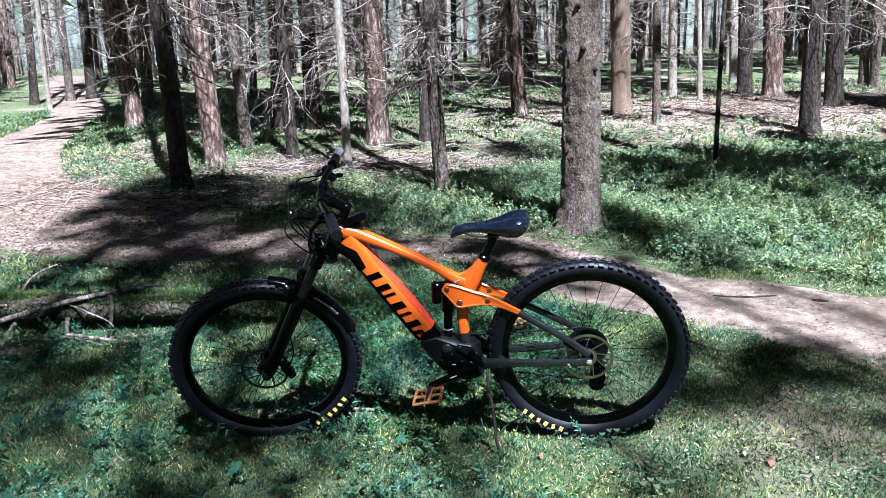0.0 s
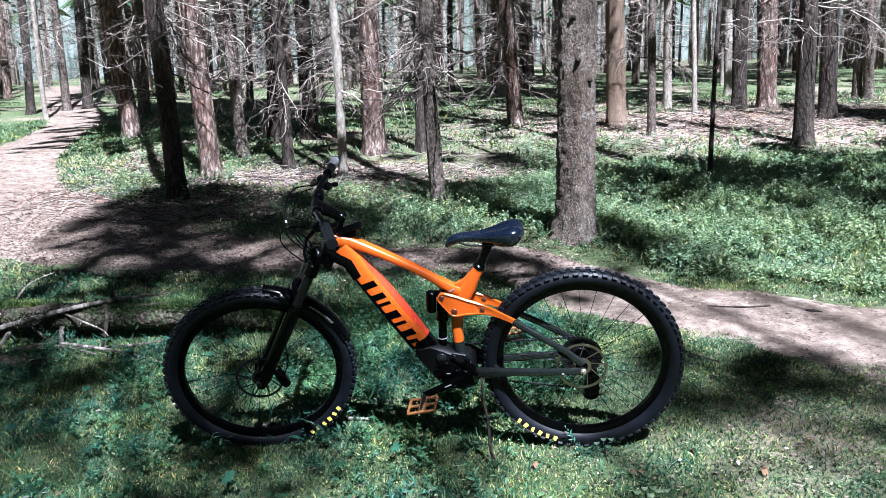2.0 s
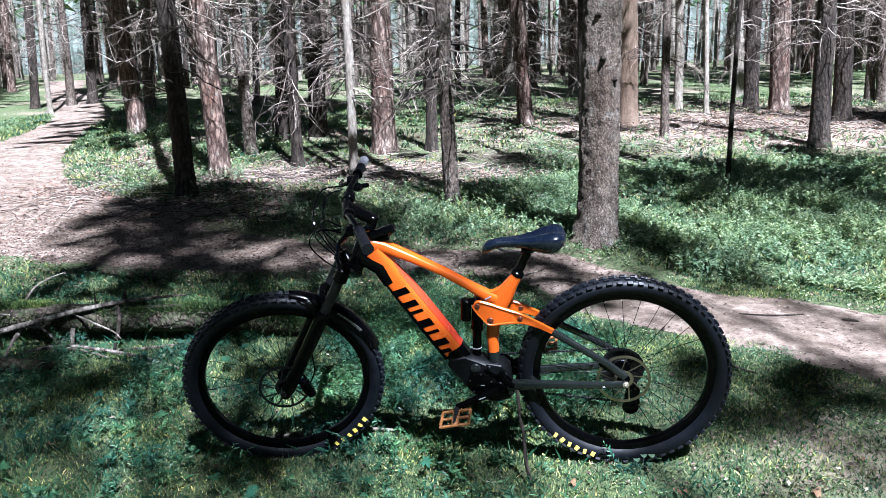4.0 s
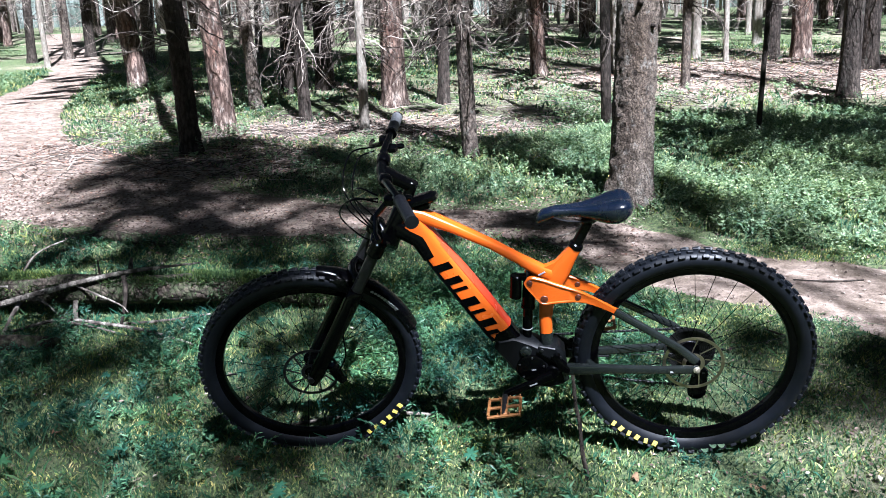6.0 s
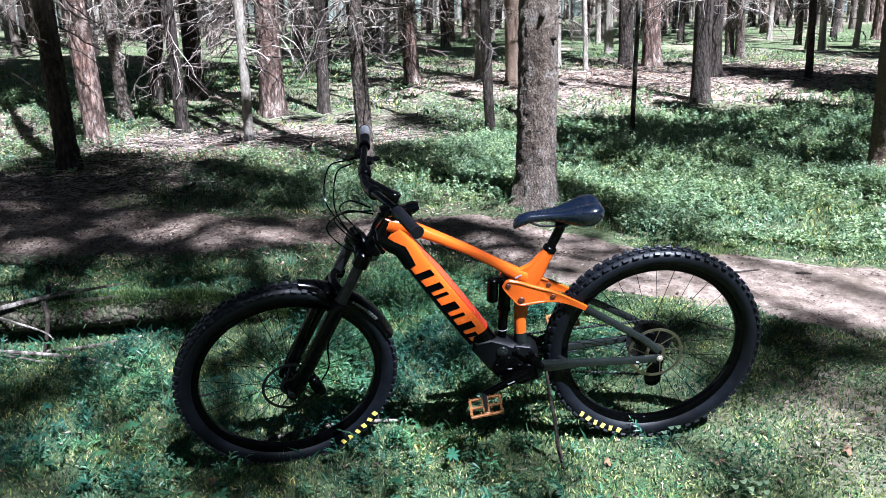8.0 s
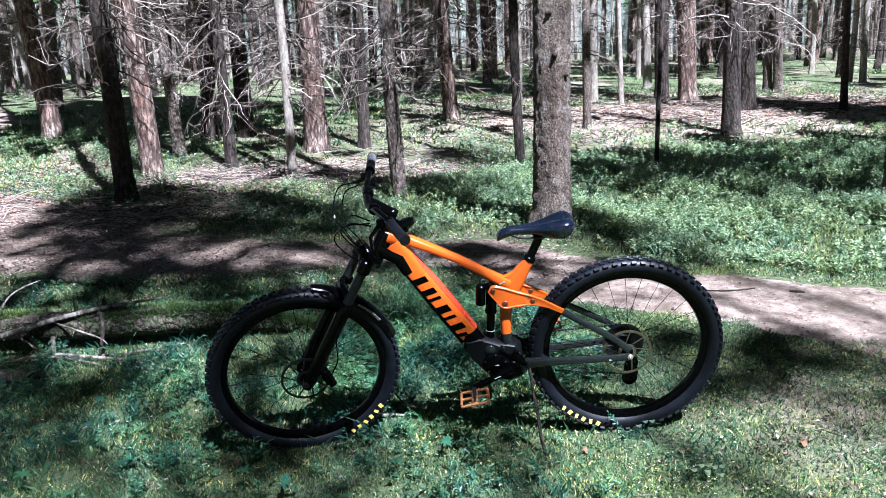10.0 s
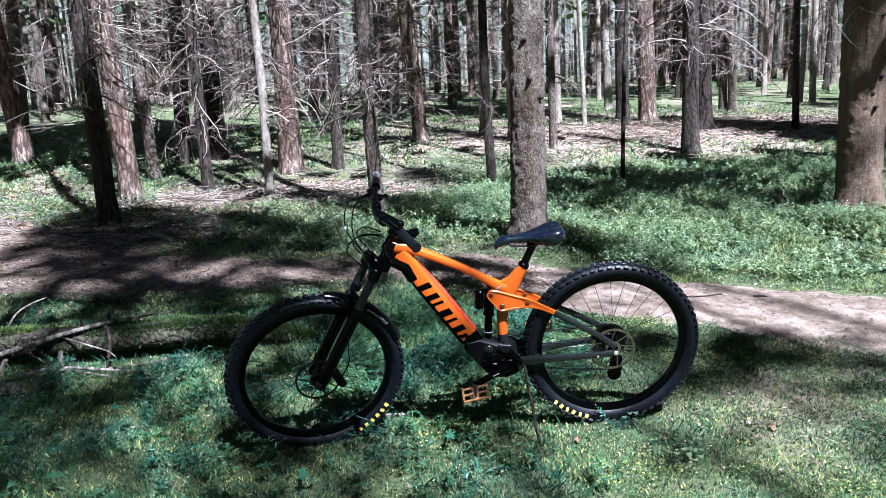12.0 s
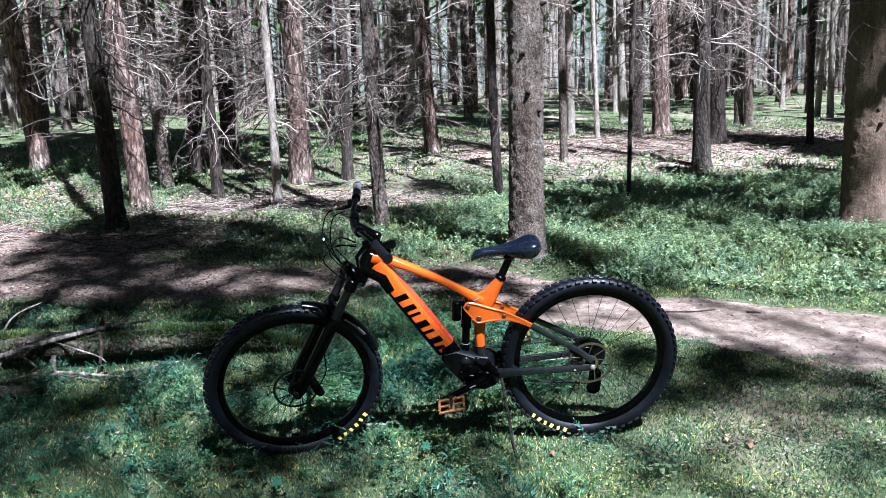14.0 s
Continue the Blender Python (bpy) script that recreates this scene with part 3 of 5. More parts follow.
tree(1.375, 9.3, 0.055, -1.6, "dark", 10, 1.02, 0.7)
# reddish bark in shade: the darker brown bark stands in for it
tree(2.70, 13.3, 0.155, -2.0, "brown", 79, 1.02, 1.0)
tree(2.98, 12.1, 0.060, -0.9, "grey", 49, 1.02, 0.9, crown=None)
tree(4.23, 16.0, 0.085, -1.3, "pale", 62, 0.85, 0.9)
tree(2.71, 8.45, 0.024, 1.0, "dark", 6, 1.02, 0.5, 9.0, "thin dark sapling stem among the bilberry bushes", None)
tree(5.50, 15.6, 0.140, -1.6, "dark", 62, 1.02, 1.0)
tree(5.98, 15.5, 0.185, -2.6, "pine", 49, 1.36, 1.1, label="sunlit red-brown conifer with pale roots")
tree(4.47, 15.0, 0.046, -2.0, "pale", 16, 0.85, 0.7)
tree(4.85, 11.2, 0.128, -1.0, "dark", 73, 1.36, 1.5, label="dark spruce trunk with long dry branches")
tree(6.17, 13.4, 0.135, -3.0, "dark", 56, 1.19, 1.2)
tree(8.49, 16.7, 0.10, -4.0, "grey", 62, 0.85, 1.2)
tree(6.36, 18.8, 0.10, -2.2, "pale", 56, 0.85, 0.9)
knotty = tree(4.11, 6.3, 0.195, -0.6, "brown", 16, 1.61, 1.5, label="thick brown spruce trunk with knots among bilberries", crown=[crown_mesh(70, 9.0, 17.5, 1.6, 50)])
knots(knotty, 0.185, -0.6, (0.35, 0.6, 0.78, 0.9, 1.05, 1.2, 1.32, 1.5, 1.7, 1.85), 5)
tree(-6.95, 18.3, 0.13, 3.0, "grey", 79, 0.85, 1.2)
tree(7.57, 12.8, 0.062, -2.6, "dark", 56, 1.02, 1.0)
tree(11.2, 17.9, 0.078, -2.0, "pale", 49, 1.02, 1.0)
tree(8.35, 16.9, 0.095, -1.0, "grey", 56, 1.02, 1.0)
tree(2.35, 14.4, 0.09, 1.0, "pale", 93, 0.85, 1.0)
tree(1.31, 20.8, 0.13, 2.0, "pale", 79, 0.68, 1.2)
tree(-4.71, 19.0, 0.085, 3.0, "grey", 79, 0.68, 1.1)
tree(-9.42, 21.0, 0.13, 2.0, "dark", 79, 0.85, 1.0)
tree(-10.2, 19.6, 0.105, 3.0, "dark", 73, 0.85, 1.0)
tree(-9.65, 20.3, 0.10, 1.0, "grey", 73, 1.02, 1.0)
tree(-9.00, 17.9, 0.055, 1.0, "pale", 56, 0.85, 0.9)

# trees further in, and unseen added ones round about, copied from a few
THIN = [crown_mesh(s + 50, 7.0, 17.5, 1.8, n) for s, n in enumerate((30, 130))]
MODELS = [tree(-3.6, 22.5, 0.10, 0.5, "grey", 21, 0.42, 1.3, crown=THIN), tree(3.2, 23.0, 0.13, -0.6, "pine", 21, 0.51, 1.4, crown=THIN), tree(0.0, 24.5, 0.09, 0.8, "dark", 21, 0.34, 1.4, crown=THIN),
          tree(7.4, 22.4, 0.07, -1.0, "pale", 21, 0.34, 1.2, crown=THIN), tree(-6.6, 25.2, 0.14, -0.5, "pine", 21, 0.51, 1.3, crown=THIN), tree(5.2, 26.1, 0.11, 0.4, "grey", 21, 0.42, 1.4, crown=THIN)]
rng = np.random.default_rng(5)
placed = [(-3.6, 22.5), (3.2, 23.0), (0, 24.5), (7.4, 22.4), (-6.6, 25.2), (5.2, 26.1)]


def free(x, y, gap):
    if path_edge(x, y) > -0.7 or any((x - a) ** 2 + (y - b) ** 2 < gap * gap for a, b in placed):
        return False
    return True


tries = 0
while len(placed) < 100 and tries < 9000:
    tries += 1
    y = rng.uniform(16.5, 36)
    x = rng.uniform(-0.72, 0.85) * y
    if y < 21 and -9 < x < 9:
        continue
    if free(x, y, 1.25):
        placed.append((x, y))
        copy_thing(MODELS[int(rng.integers(0, 6))], pose(x, y, height(x, y) - 0.02, rng.normal(0, 1.2), rng.normal(0, 1.2), rng.uniform(0, 360)))
# unseen trees added round the clearing, behind and beside the path of the eye; crowns placed to dapple the light
def standing(x, y, low, tall, wide, count, seed, small=0.5, r=0.085):
    return tree(x, y, r, 0, "grey", 8, 1.4, 1.0, tall, crown=[crown_mesh(seed, low, tall, wide, int(count * 1.4), small)], shift=0.0)


standing(3.26, -5.3, 15.6, 23.5, 2.1, 320, 31)
standing(2.35, -5.8, 15.4, 22.5, 1.3, 130, 32, 0.45)
standing(2.83, -5.75, 17.7, 23.8, 1.6, 330, 33)
standing(5.06, -6.1, 14.5, 15.9, 0.8, 85, 34, 0.30)
standing(5.5, -6.1, 14.4, 15.8, 0.75, 75, 48, 0.30)
standing(6.9, -4.4, 15.0, 20.0, 2.3, 45, 52, 0.40)
standing(9.6, -3.6, 15.0, 20.0, 2.3, 40, 53, 0.40)
standing(4.26, -6.0, 15.7, 23.2, 1.7, 260, 39, 0.45)
standing(5.6, -4.6, 19.2, 21.6, 0.7, 75, 46, 0.4)
standing(8.0, -5.0, 18.5, 22, 1.0, 70, 47, 0.4)
standing(6.5, -7.1, 19.4, 21.2, 0.5, 80, 41, 0.35)
standing(4.0, -3.45, 13.4, 14.7, 0.6, 105, 60, 0.32, 0.04)
standing(10.6, 6.5, 7.5, 16.0, 2.8, 460, 64, 0.5)
standing(8.2, -4.07, 17.2, 18.8, 0.75, 75, 63, 0.36, 0.04)
standing(5.45, -0.55, 17.0, 19.0, 0.95, 150, 62, 0.36, 0.04)
standing(4.2, -2.5, 16.0, 20.0, 1.6, 150, 61, 0.34, 0.045)
standing(3.58, -7.9, 16.1, 18.2, 0.8, 80, 43, 0.30)
standing(2.66, -7.9, 15.1, 19.3, 1.9, 250, 44, 0.30)
standing(3.9, 4.3, 4.9, 8.7, 1.3, 320, 40, 0.4)
standing(5.2, 4.7, 5.4, 9.2, 1.2, 320, 35, 0.45)
standing(6.9, 5.0, 4.6, 10.3, 1.7, 260, 36, 0.45)
standing(8.6, 4.6, 4.8, 10.7, 1.7, 280, 37, 0.45)
SCREEN_TREE = standing(-3.2, -8.2, 5.0, 18.5, 2.6, 800, 38, 1.0, 0.11)
# more unseen copies, added to hold back skylight round the clearing
for k, (x, y) in enumerate(((0.8, -13.0), (4.4, -16.0), (9.8, -9.0), (11.5, 3.6), (-5.0, -5.5), (-8.0, -2.0), (-9.5, 3.0), (-3.4, -9.0), (11.2, -3.4), (10.5, -6.0), (0.5, -11.0), (5.5, -11.0), (-7.5, -8.5),
                            (15.5, 7.0), (-12.0, 8.5), (-10.5, -5.0), (14.0, -2.0), (-6.5, -0.5), (-8.5, 0.8), (-7.0, -4.0), (-12.0, 1.0), (-11.5, 4.5), (-4.5, -12.0), (-1.0, -14.0), (8.0, -13.0), (12.5, -9.0), (12.0, 0.8), (16.0, 3.0), (17.0, 8.0), (-14.5, -3.0), (2.5, -14.5), (15.5, -6.0))):
    copy_thing(SCREEN_TREE, pose(x, y, height(x, y) - 0.02, 0, 0, k * 77.0))
    placed.append((x, y))


def distant_woods():
    """Far trunks with bare twigs and low sprays, past counting, as one mesh each."""
    rng = np.random.default_rng(11)
    lines, pale, twigs, sprays = [], [], [], []
    n = 0
    while n < 620:
        y = 34 + 60 * rng.uniform(0, 1) ** 1.4
        x = rng.uniform(-0.75, 0.9) * y
        if path_edge(x, y) > -0.4:
            continue
        n += 1
        z, r = height(x, y), rng.uniform(0.05, 0.17)
        dx = rng.normal(0, 0.25)
        # paler bark on half the trunks stands for sunlight far off
        (pale if rng.uniform() < 0.5 else lines).append((np.array([(x, y, z - 0.1), (x + dx * 0.3, y, z + 3), (x + dx, y, z + 9), (x + dx, y, z + 15)]), r, r * 0.4))
        for _ in range(10):
            a, h = rng.uniform(0, 6.28), rng.uniform(0.4, 6)
            way = np.array((math.cos(a), math.sin(a), rng.uniform(-0.4, 0.2)))
            twigs.append((limb(rng, (x, y, z + h), way, rng.uniform(0.6, 1.9), 0.01, 3), 0.013, 0.005))
        for _ in range(9):
            h = rng.uniform(3.0, 15)
            a, d = rng.uniform(0, 6.28), rng.uniform(0.1, 1.9) * (1 - h / 18)
            sprays.append((x + d * math.cos(a), y + d * math.sin(a), z + h, a))
    s = np.array(sprays)
    k = len(s)
    ln, wd = rng.uniform(0.3, 0.7, k)[:, None], rng.uniform(0.10, 0.28, k)[:, None]
    o = np.stack([np.cos(s[:, 3]), np.sin(s[:, 3]), np.full(k, -0.5)], 1)
    w = np.stack([-np.sin(s[:, 3]), np.cos(s[:, 3]), rng.normal(0, 0.6, k)], 1)
    c = s[:, :3]
    v = np.stack([c - o * ln, c + w * wd, c + o * ln, c - w * wd], 1).reshape(-1, 3)
    top = new("distant_woods")
    tagged(top, "dense sunlit conifer trunks far in the forest", "woods", kind="stuff")
    for name, (vv, q), m in (("trunks", tubes(lines, 7), BARK_GREY), ("pale_trunks", tubes(pale, 7), BARK_PALE), ("twigs", tubes(twigs), TWIG), ("sprays", (v, np.arange(4 * k).reshape(-1, 4)), NEEDLES)):
        tagged(put(name, fast_mesh(name, vv, q, m), top), kind="stuff")


distant_woods()

# added glowing sheet: the bright haze that closes the view beyond the last trunks
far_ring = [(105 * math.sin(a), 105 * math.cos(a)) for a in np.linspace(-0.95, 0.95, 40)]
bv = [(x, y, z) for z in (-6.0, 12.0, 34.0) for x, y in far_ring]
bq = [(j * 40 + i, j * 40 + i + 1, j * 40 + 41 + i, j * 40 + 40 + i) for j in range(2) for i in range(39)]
tagged(put("backdrop", fast_mesh("backdrop", bv, bq, distance_mat())), "self-lit sheet painted as bright hazy forest far behind the trunks", "backdrop", kind="structure")


# ---------------------------------------------------------------- the bicycle
# local axes: x forward, y to its left, z up; the rear hub's middle is the origin
LEAN_LEFT = 9.1
bike = tagged(new("mountain_bike"), "orange and black full-suspension electric mountain bike propped on a stick", "bicycle")
YAW, PITCH = radians(6.85), radians(2.6)
fwd = Vector((-math.cos(YAW) * math.cos(PITCH), math.sin(YAW) * math.cos(PITCH), -math.sin(PITCH)))
left_level = Vector((0, 0, 1)).cross(fwd).normalized()
up_level = fwd.cross(left_level)
up_bike = up_level * math.cos(radians(LEAN_LEFT)) + left_level * math.sin(radians(LEAN_LEFT))
left_bike = up_bike.cross(fwd)
BIKE = Matrix((fwd, left_bike, up_bike)).transposed().to_4x4()
BIKE.translation = (0.468, 2.816, 0.353)
bike.matrix_basis = BIKE

STEER_AT, STEER_AXIS = Vector((0.912, 0, 0.431)), Vector((-0.446, 0, 0.895)).normalized()
STEER = Matrix.Translation(STEER_AT) @ Matrix.Rotation(radians(13.6), 4, STEER_AXIS) @ Matrix.Translation(-STEER_AT)
FRONT_HUB = (1.229, 0, 0.0)


def wheel(name, m, rotor_mat, rotor_label, spin, geared):
    rim = part(name, ring_sweep([(0.289, -0.011), (0.286, 0), (0.289, 0.011), (0.300, 0.0165), (0.315, 0.0165), (0.315, 0.0125), (0.304, 0.010), (0.304, -0.010), (0.315, -0.0125), (0.315, -0.0165), (0.300, -0.0165)], 96), BLACK, bike, "black alloy rim with wire spokes", m=m)
    prof = [(0.309, 0.0130), (0.316, 0.0215), (0.328, 0.0295), (0.342, 0.0315), (0.354, 0.026), (0.361, 0.013), (0.3625, 0.0), (0.361, -0.013), (0.354, -0.026), (0.342, -0.0315), (0.328, -0.0295), (0.316, -0.0215), (0.309, -0.0130)]
    tyre = part("tyre", ring_sweep(prof, 120), RUBBER, rim, "wide black knobbly tyre")
    knobs = []
    for i in range(66):
        for y, da, r, s, tilt in ((0.0085, 0.0, 0.3635, (0.017, 0.012, 0.010), 0), (-0.0085, 0.5, 0.3635, (0.017, 0.012, 0.010), 0), (0.0265, 0.25, 0.3565, (0.019, 0.011, 0.011), 42), (-0.0265, 0.75, 0.3565, (0.019, 0.011, 0.011), -42)):
            a = (i + da) / 66 * 2 * math.pi
            rot = Matrix.Rotation(-a + math.pi / 2, 3, "Y") @ Matrix.Rotation(radians(-tilt), 3, "X")
            knobs.append(box((r * math.cos(a), y, r * math.sin(a)), s, rot, 0.1))
    tagged(part("tread", join(*knobs), RUBBER, tyre, smooth=False), kind="stuff")
    # lettering on the sidewall is plain bars
    for k in range(6):
        a = spin + (k - 2.5) * 0.092
        rot = Matrix.Rotation(-a + math.pi / 2, 3, "Y") @ Matrix.Rotation(radians(-8), 3, "X")
        part("sidewall_mark", box((0.339 * math.cos(a), 0.0322, 0.339 * math.sin(a)), (0.012 if k % 2 else 0.015, 0.0022, 0.0175), rot @ Matrix.Rotation(radians(12 if k % 2 else -10), 3, "Y"), 0.2), YELLOW, rim, "yellow bar", smooth=False)
    part("hub", join(cyl((0, -0.055, 0), (0, 0.055, 0), 0.017), cyl((0, 0.026, 0), (0, 0.032, 0), 0.030), cyl((0, -0.032, 0), (0, -0.026, 0), 0.030)), BLACK, rim)
    spoke = None
    for k in range(28):
        a = k / 28 * 2 * math.pi
        sd = 0.029 if k % 2 else -0.029
        b = a + (0.42 if (k // 2) % 2 else -0.42)
        if spoke is None:
            v, q = tubes([(np.array([(0.029, 0, 0.0), (0.16, 0, 0.0), (0.290, 0, 0.0)]), 0.0011, 0.0011)], 4)
            spoke = fast_mesh("spoke", v, q, BLACK)
        p0 = Vector((0.027 * math.cos(b), sd, 0.027 * math.sin(b)))
        p1 = Vector((0.288 * math.cos(a), sd * 0.12, 0.288 * math.sin(a)))
        d = (p1 - p0).normalized()
        q = d.to_track_quat("X", "Z").to_matrix().to_4x4()
        put("spoke", spoke, rim, m=Matrix.Translation(p0 - d * 0.027) @ q)
    # brake disc: ring, arms and carrier
    arms = [ring_sweep([(0.0830, 0.0440), (0.0830, 0.0458), (0.0925, 0.0458), (0.0925, 0.0440)], 64), ring_sweep([(0.022, 0.0440), (0.022, 0.0458), (0.034, 0.0458), (0.034, 0.0440)], 32)]
    for k in range(9):
        a = k / 9 * 2 * math.pi
        p = [(0.036 * math.cos(a), 0.0449, 0.036 * math.sin(a)), (0.062 * math.cos(a + 0.22), 0.0449, 0.062 * math.sin(a + 0.22)), (0.085 * math.cos(a + 0.3), 0.0449, 0.085 * math.sin(a + 0.3))]
        arms.append(sweep(p, 0.0021 if geared else 0.0034, 6, side=0.0009, ref=(0, 1, 0)))
    part("brake_disc", join(*arms), rotor_mat, rim, rotor_label)
    part("valve", cyl((0.288, 0, 0), (0.252, 0, 0), 0.003, 8), DARKSTEEL, rim)
    if geared:
        cogs = []
        for k in range(10):
            r = 0.027 + 0.0058 * k
            y = -0.056 + k * 0.0026
            cogs.append(ring_sweep([(r - 0.009, y), (r - 0.009, y + 0.0014), (r, y + 0.0014), (r, y)], 44))
        teeth = [box((0.1 * math.cos(a), -0.032, 0.1 * math.sin(a)), (0.007, 0.002, 0.005), Matrix.Rotation(-a, 3, "Y")) for a in np.linspace(0, 2 * math.pi, 40, endpoint=False)]
        part("cassette", join(*cogs, *teeth, cyl((0, -0.058, 0), (0, -0.034, 0), 0.028)), DARKSTEEL, rim, "black sprocket cassette")
    return rim


wheel("rear_wheel", pose(0, 0, 0), ROTOR, "worn brass-coloured steel brake disc", radians(-58), True)
wheel("front_wheel", STEER @ pose(*FRONT_HUB), DARKSTEEL, "dark brake disc", radians(-129), False)

# main frame
top_line = [(0.862, 0, 0.524), (0.80, 0, 0.510), (0.70, 0, 0.462), (0.60, 0, 0.408), (0.52, 0, 0.356), (0.455, 0, 0.312), (0.415, 0, 0.294)]
frame_main = part("frame", sweep(top_line, [0.024, 0.0205, 0.0158, 0.0140, 0.0148, 0.021, 0.021], 16, 3.2, [0.026, 0.024, 0.021, 0.020, 0.020, 0.020, 0.018]), ORANGE, bike, "glossy orange frame")
part("seat_tube", sweep([(0.347, 0, 0.392), (0.366, 0, 0.360), (0.392, 0, 0.318), (0.420, 0, 0.270), (0.440, 0, 0.215), (0.447, 0, 0.150), (0.447, 0, 0.098)], [0.0195, 0.021, 0.029, 0.030, 0.024, 0.021, 0.020], 16, 2.8, [0.0195, 0.020, 0.020, 0.020, 0.021, 0.024, 0.024]), ORANGE, frame_main)
part("seat_tube_foot", sweep([(0.447, 0, 0.100), (0.446, 0, 0.06), (0.437, 0, 0.015)], [0.0205, 0.022, 0.024], 16, 2.8, [0.0245, 0.026, 0.030]), CARBON, frame_main, "dark grey lower seat tube")
part("gusset", plate([(0.47, 0.325), (0.44, 0.330), (0.41, 0.345), (0.372, 0.385), (0.362, 0.372), (0.385, 0.320), (0.43, 0.29), (0.475, 0.30)], -0.012, 0.012, 0.003), ORANGE, frame_main)
dirn = np.array((-0.537, 0, -0.843))
nose = np.array((0.838, 0, 0.495))
at_dt = lambda s: tuple(nose + dirn * s)
lower = lambda s, o: tuple(nose + dirn * s + np.array((0.843, 0, -0.537)) * o)
part("down_tube", sweep([at_dt(s) for s in (0.0, 0.06, 0.2, 0.33, 0.445, 0.465)], [0.031, 0.036, 0.0405, 0.043, 0.043, 0.040], 20, 4.0, [0.030, 0.032, 0.034, 0.0345, 0.0345, 0.032]), ORANGE, frame_main, "wide orange down tube")
part("down_tube_nose", sweep([(0.893, 0, 0.490), (0.872, 0, 0.472), lower(0.06, 0.012), lower(0.125, 0.018)], [0.028, 0.028, 0.029, 0.027], 20, 3.4, [0.028, 0.031, 0.0345, 0.034]), BLACK, frame_main, "black front of the down tube")
part("down_tube_guard", sweep([lower(0.08, 0.026), lower(0.2, 0.030), lower(0.33, 0.032), lower(0.47, 0.032)], 0.0125, 12, 3.0, [0.030, 0.033, 0.0342, 0.034]), BLACK, frame_main, "black guard under the down tube")
ridge = lambda s, o: tuple(nose + dirn * s + np.array((-0.843, 0, 0.537)) * o)
part("down_tube_top", sweep([ridge(0.03, 0.026), ridge(0.2, 0.034), ridge(0.33, 0.0365), ridge(0.455, 0.036)], 0.0085, 12, 3.0, [0.024, 0.028, 0.029, 0.027]), RED, frame_main, "red-orange top face of the down tube")
# maker's name on the down tube: plain black blocks
for s0, wide, reach in ((0.150, 0.026, -0.022), (0.205, 0.024, -0.020), (0.246, 0.012, -0.018), (0.290, 0.030, -0.018), (0.340, 0.012, -0.016), (0.382, 0.026, -0.018), (0.424, 0.016, -0.006)):
    quad = [lower(s0, 0.034), lower(s0 + wide, 0.034), lower(s0 + wide + 0.014, reach), lower(s0 + 0.014, reach)]
    w = float(np.interp(s0, (0.1, 0.2, 0.33), (0.032, 0.034, 0.0345)))
    part("name_block", plate([(p[0], p[2]) for p in quad], w - 0.004, w + 0.0012, 0.0004), BLACK, frame_main, "black block", smooth=False)
part("model_mark", box((0.452, 0.0212, 0.312), (0.024, 0.0015, 0.0045), Matrix.Rotation(radians(28), 3, "Y")), GREYMARK, frame_main, "pale bar", smooth=False)
axis_pt = lambda s: tuple(STEER_AT + STEER_AXIS * s)
part("head_tube", sweep([axis_pt(0.0), axis_pt(0.015), axis_pt(0.06), axis_pt(0.112), axis_pt(0.125)], [0.031, 0.032, 0.029, 0.029, 0.027], 18), BLACK, frame_main, "black head tube")
part("seat_collar", join(cyl((0.352, 0, 0.384), (0.343, 0, 0.400), 0.0225), box((0.335, 0, 0.388), (0.012, 0.016, 0.014))), BLACK, frame_main)
part("top_display", join(box((0.800, 0, 0.560), (0.100, 0.050, 0.030), Matrix.Rotation(radians(16), 3, "Y"), 0.3), box((0.80, 0, 0.540), (0.05, 0.03, 0.02), Matrix.Rotation(radians(16), 3, "Y"))), BLACK, frame_main, "black display on the top tube")

# motor and cranks
motor = part("motor", plate([(0.605, 0.085), (0.555, 0.098), (0.50, 0.080), (0.452, 0.058), (0.415, 0.062), (0.392, 0.035), (0.385, -0.045), (0.396, -0.082), (0.44, -0.098), (0.505, -0.088), (0.560, -0.022), (0.612, 0.055)], -0.040, 0.040, 0.012), MATTE, bike, "black motor housing")
part("motor_cover", join(cyl((0.497, 0.04, -0.010), (0.497, 0.053, -0.010), 0.047, 28), cyl((0.43, 0.045, -0.020), (0.43, 0.062, -0.020), 0.022)), BLACK, motor, "round black cover")
for k in range(5):
    a = k / 5 * 6.2832 + 0.4
    part("motor_bolt", cyl((0.497 + 0.040 * math.cos(a), 0.050, -0.010 + 0.040 * math.sin(a)), (0.497 + 0.040 * math.cos(a), 0.0555, -0.010 + 0.040 * math.sin(a)), 0.0035, 8), DARKSTEEL, motor)
part("shock_mount", join(cyl((0.512, 0.026, 0.048), (0.512, 0.047, 0.048), 0.019, 20), cyl((0.512, 0.046, 0.048), (0.512, 0.050, 0.048), 0.011, 6)), CARBON, motor, "dark grey shock mount with a bolt")
part("motor_bracket", plate([(0.470, 0.070), (0.420, 0.060), (0.392, 0.010), (0.384, -0.060), (0.398, -0.070), (0.412, -0.015), (0.440, 0.030), (0.478, 0.050)], 0.038, 0.048, 0.003), MATTE, motor, "black motor bracket")
for x, z in ((0.462, 0.058), (0.405, 0.030), (0.392, -0.052)):
    part("bracket_bolt", cyl((x, 0.050, z), (x, 0.0555, z), 0.0055, 10), DARKSTEEL, motor)
part("battery_tail", sweep([(0.590, 0, 0.115), (0.560, 0, 0.062), (0.520, 0, 0.020)], [0.040, 0.041, 0.030], 16, 3.4, [0.034, 0.037, 0.038]), BLACK, motor, "black lower end of the down tube")
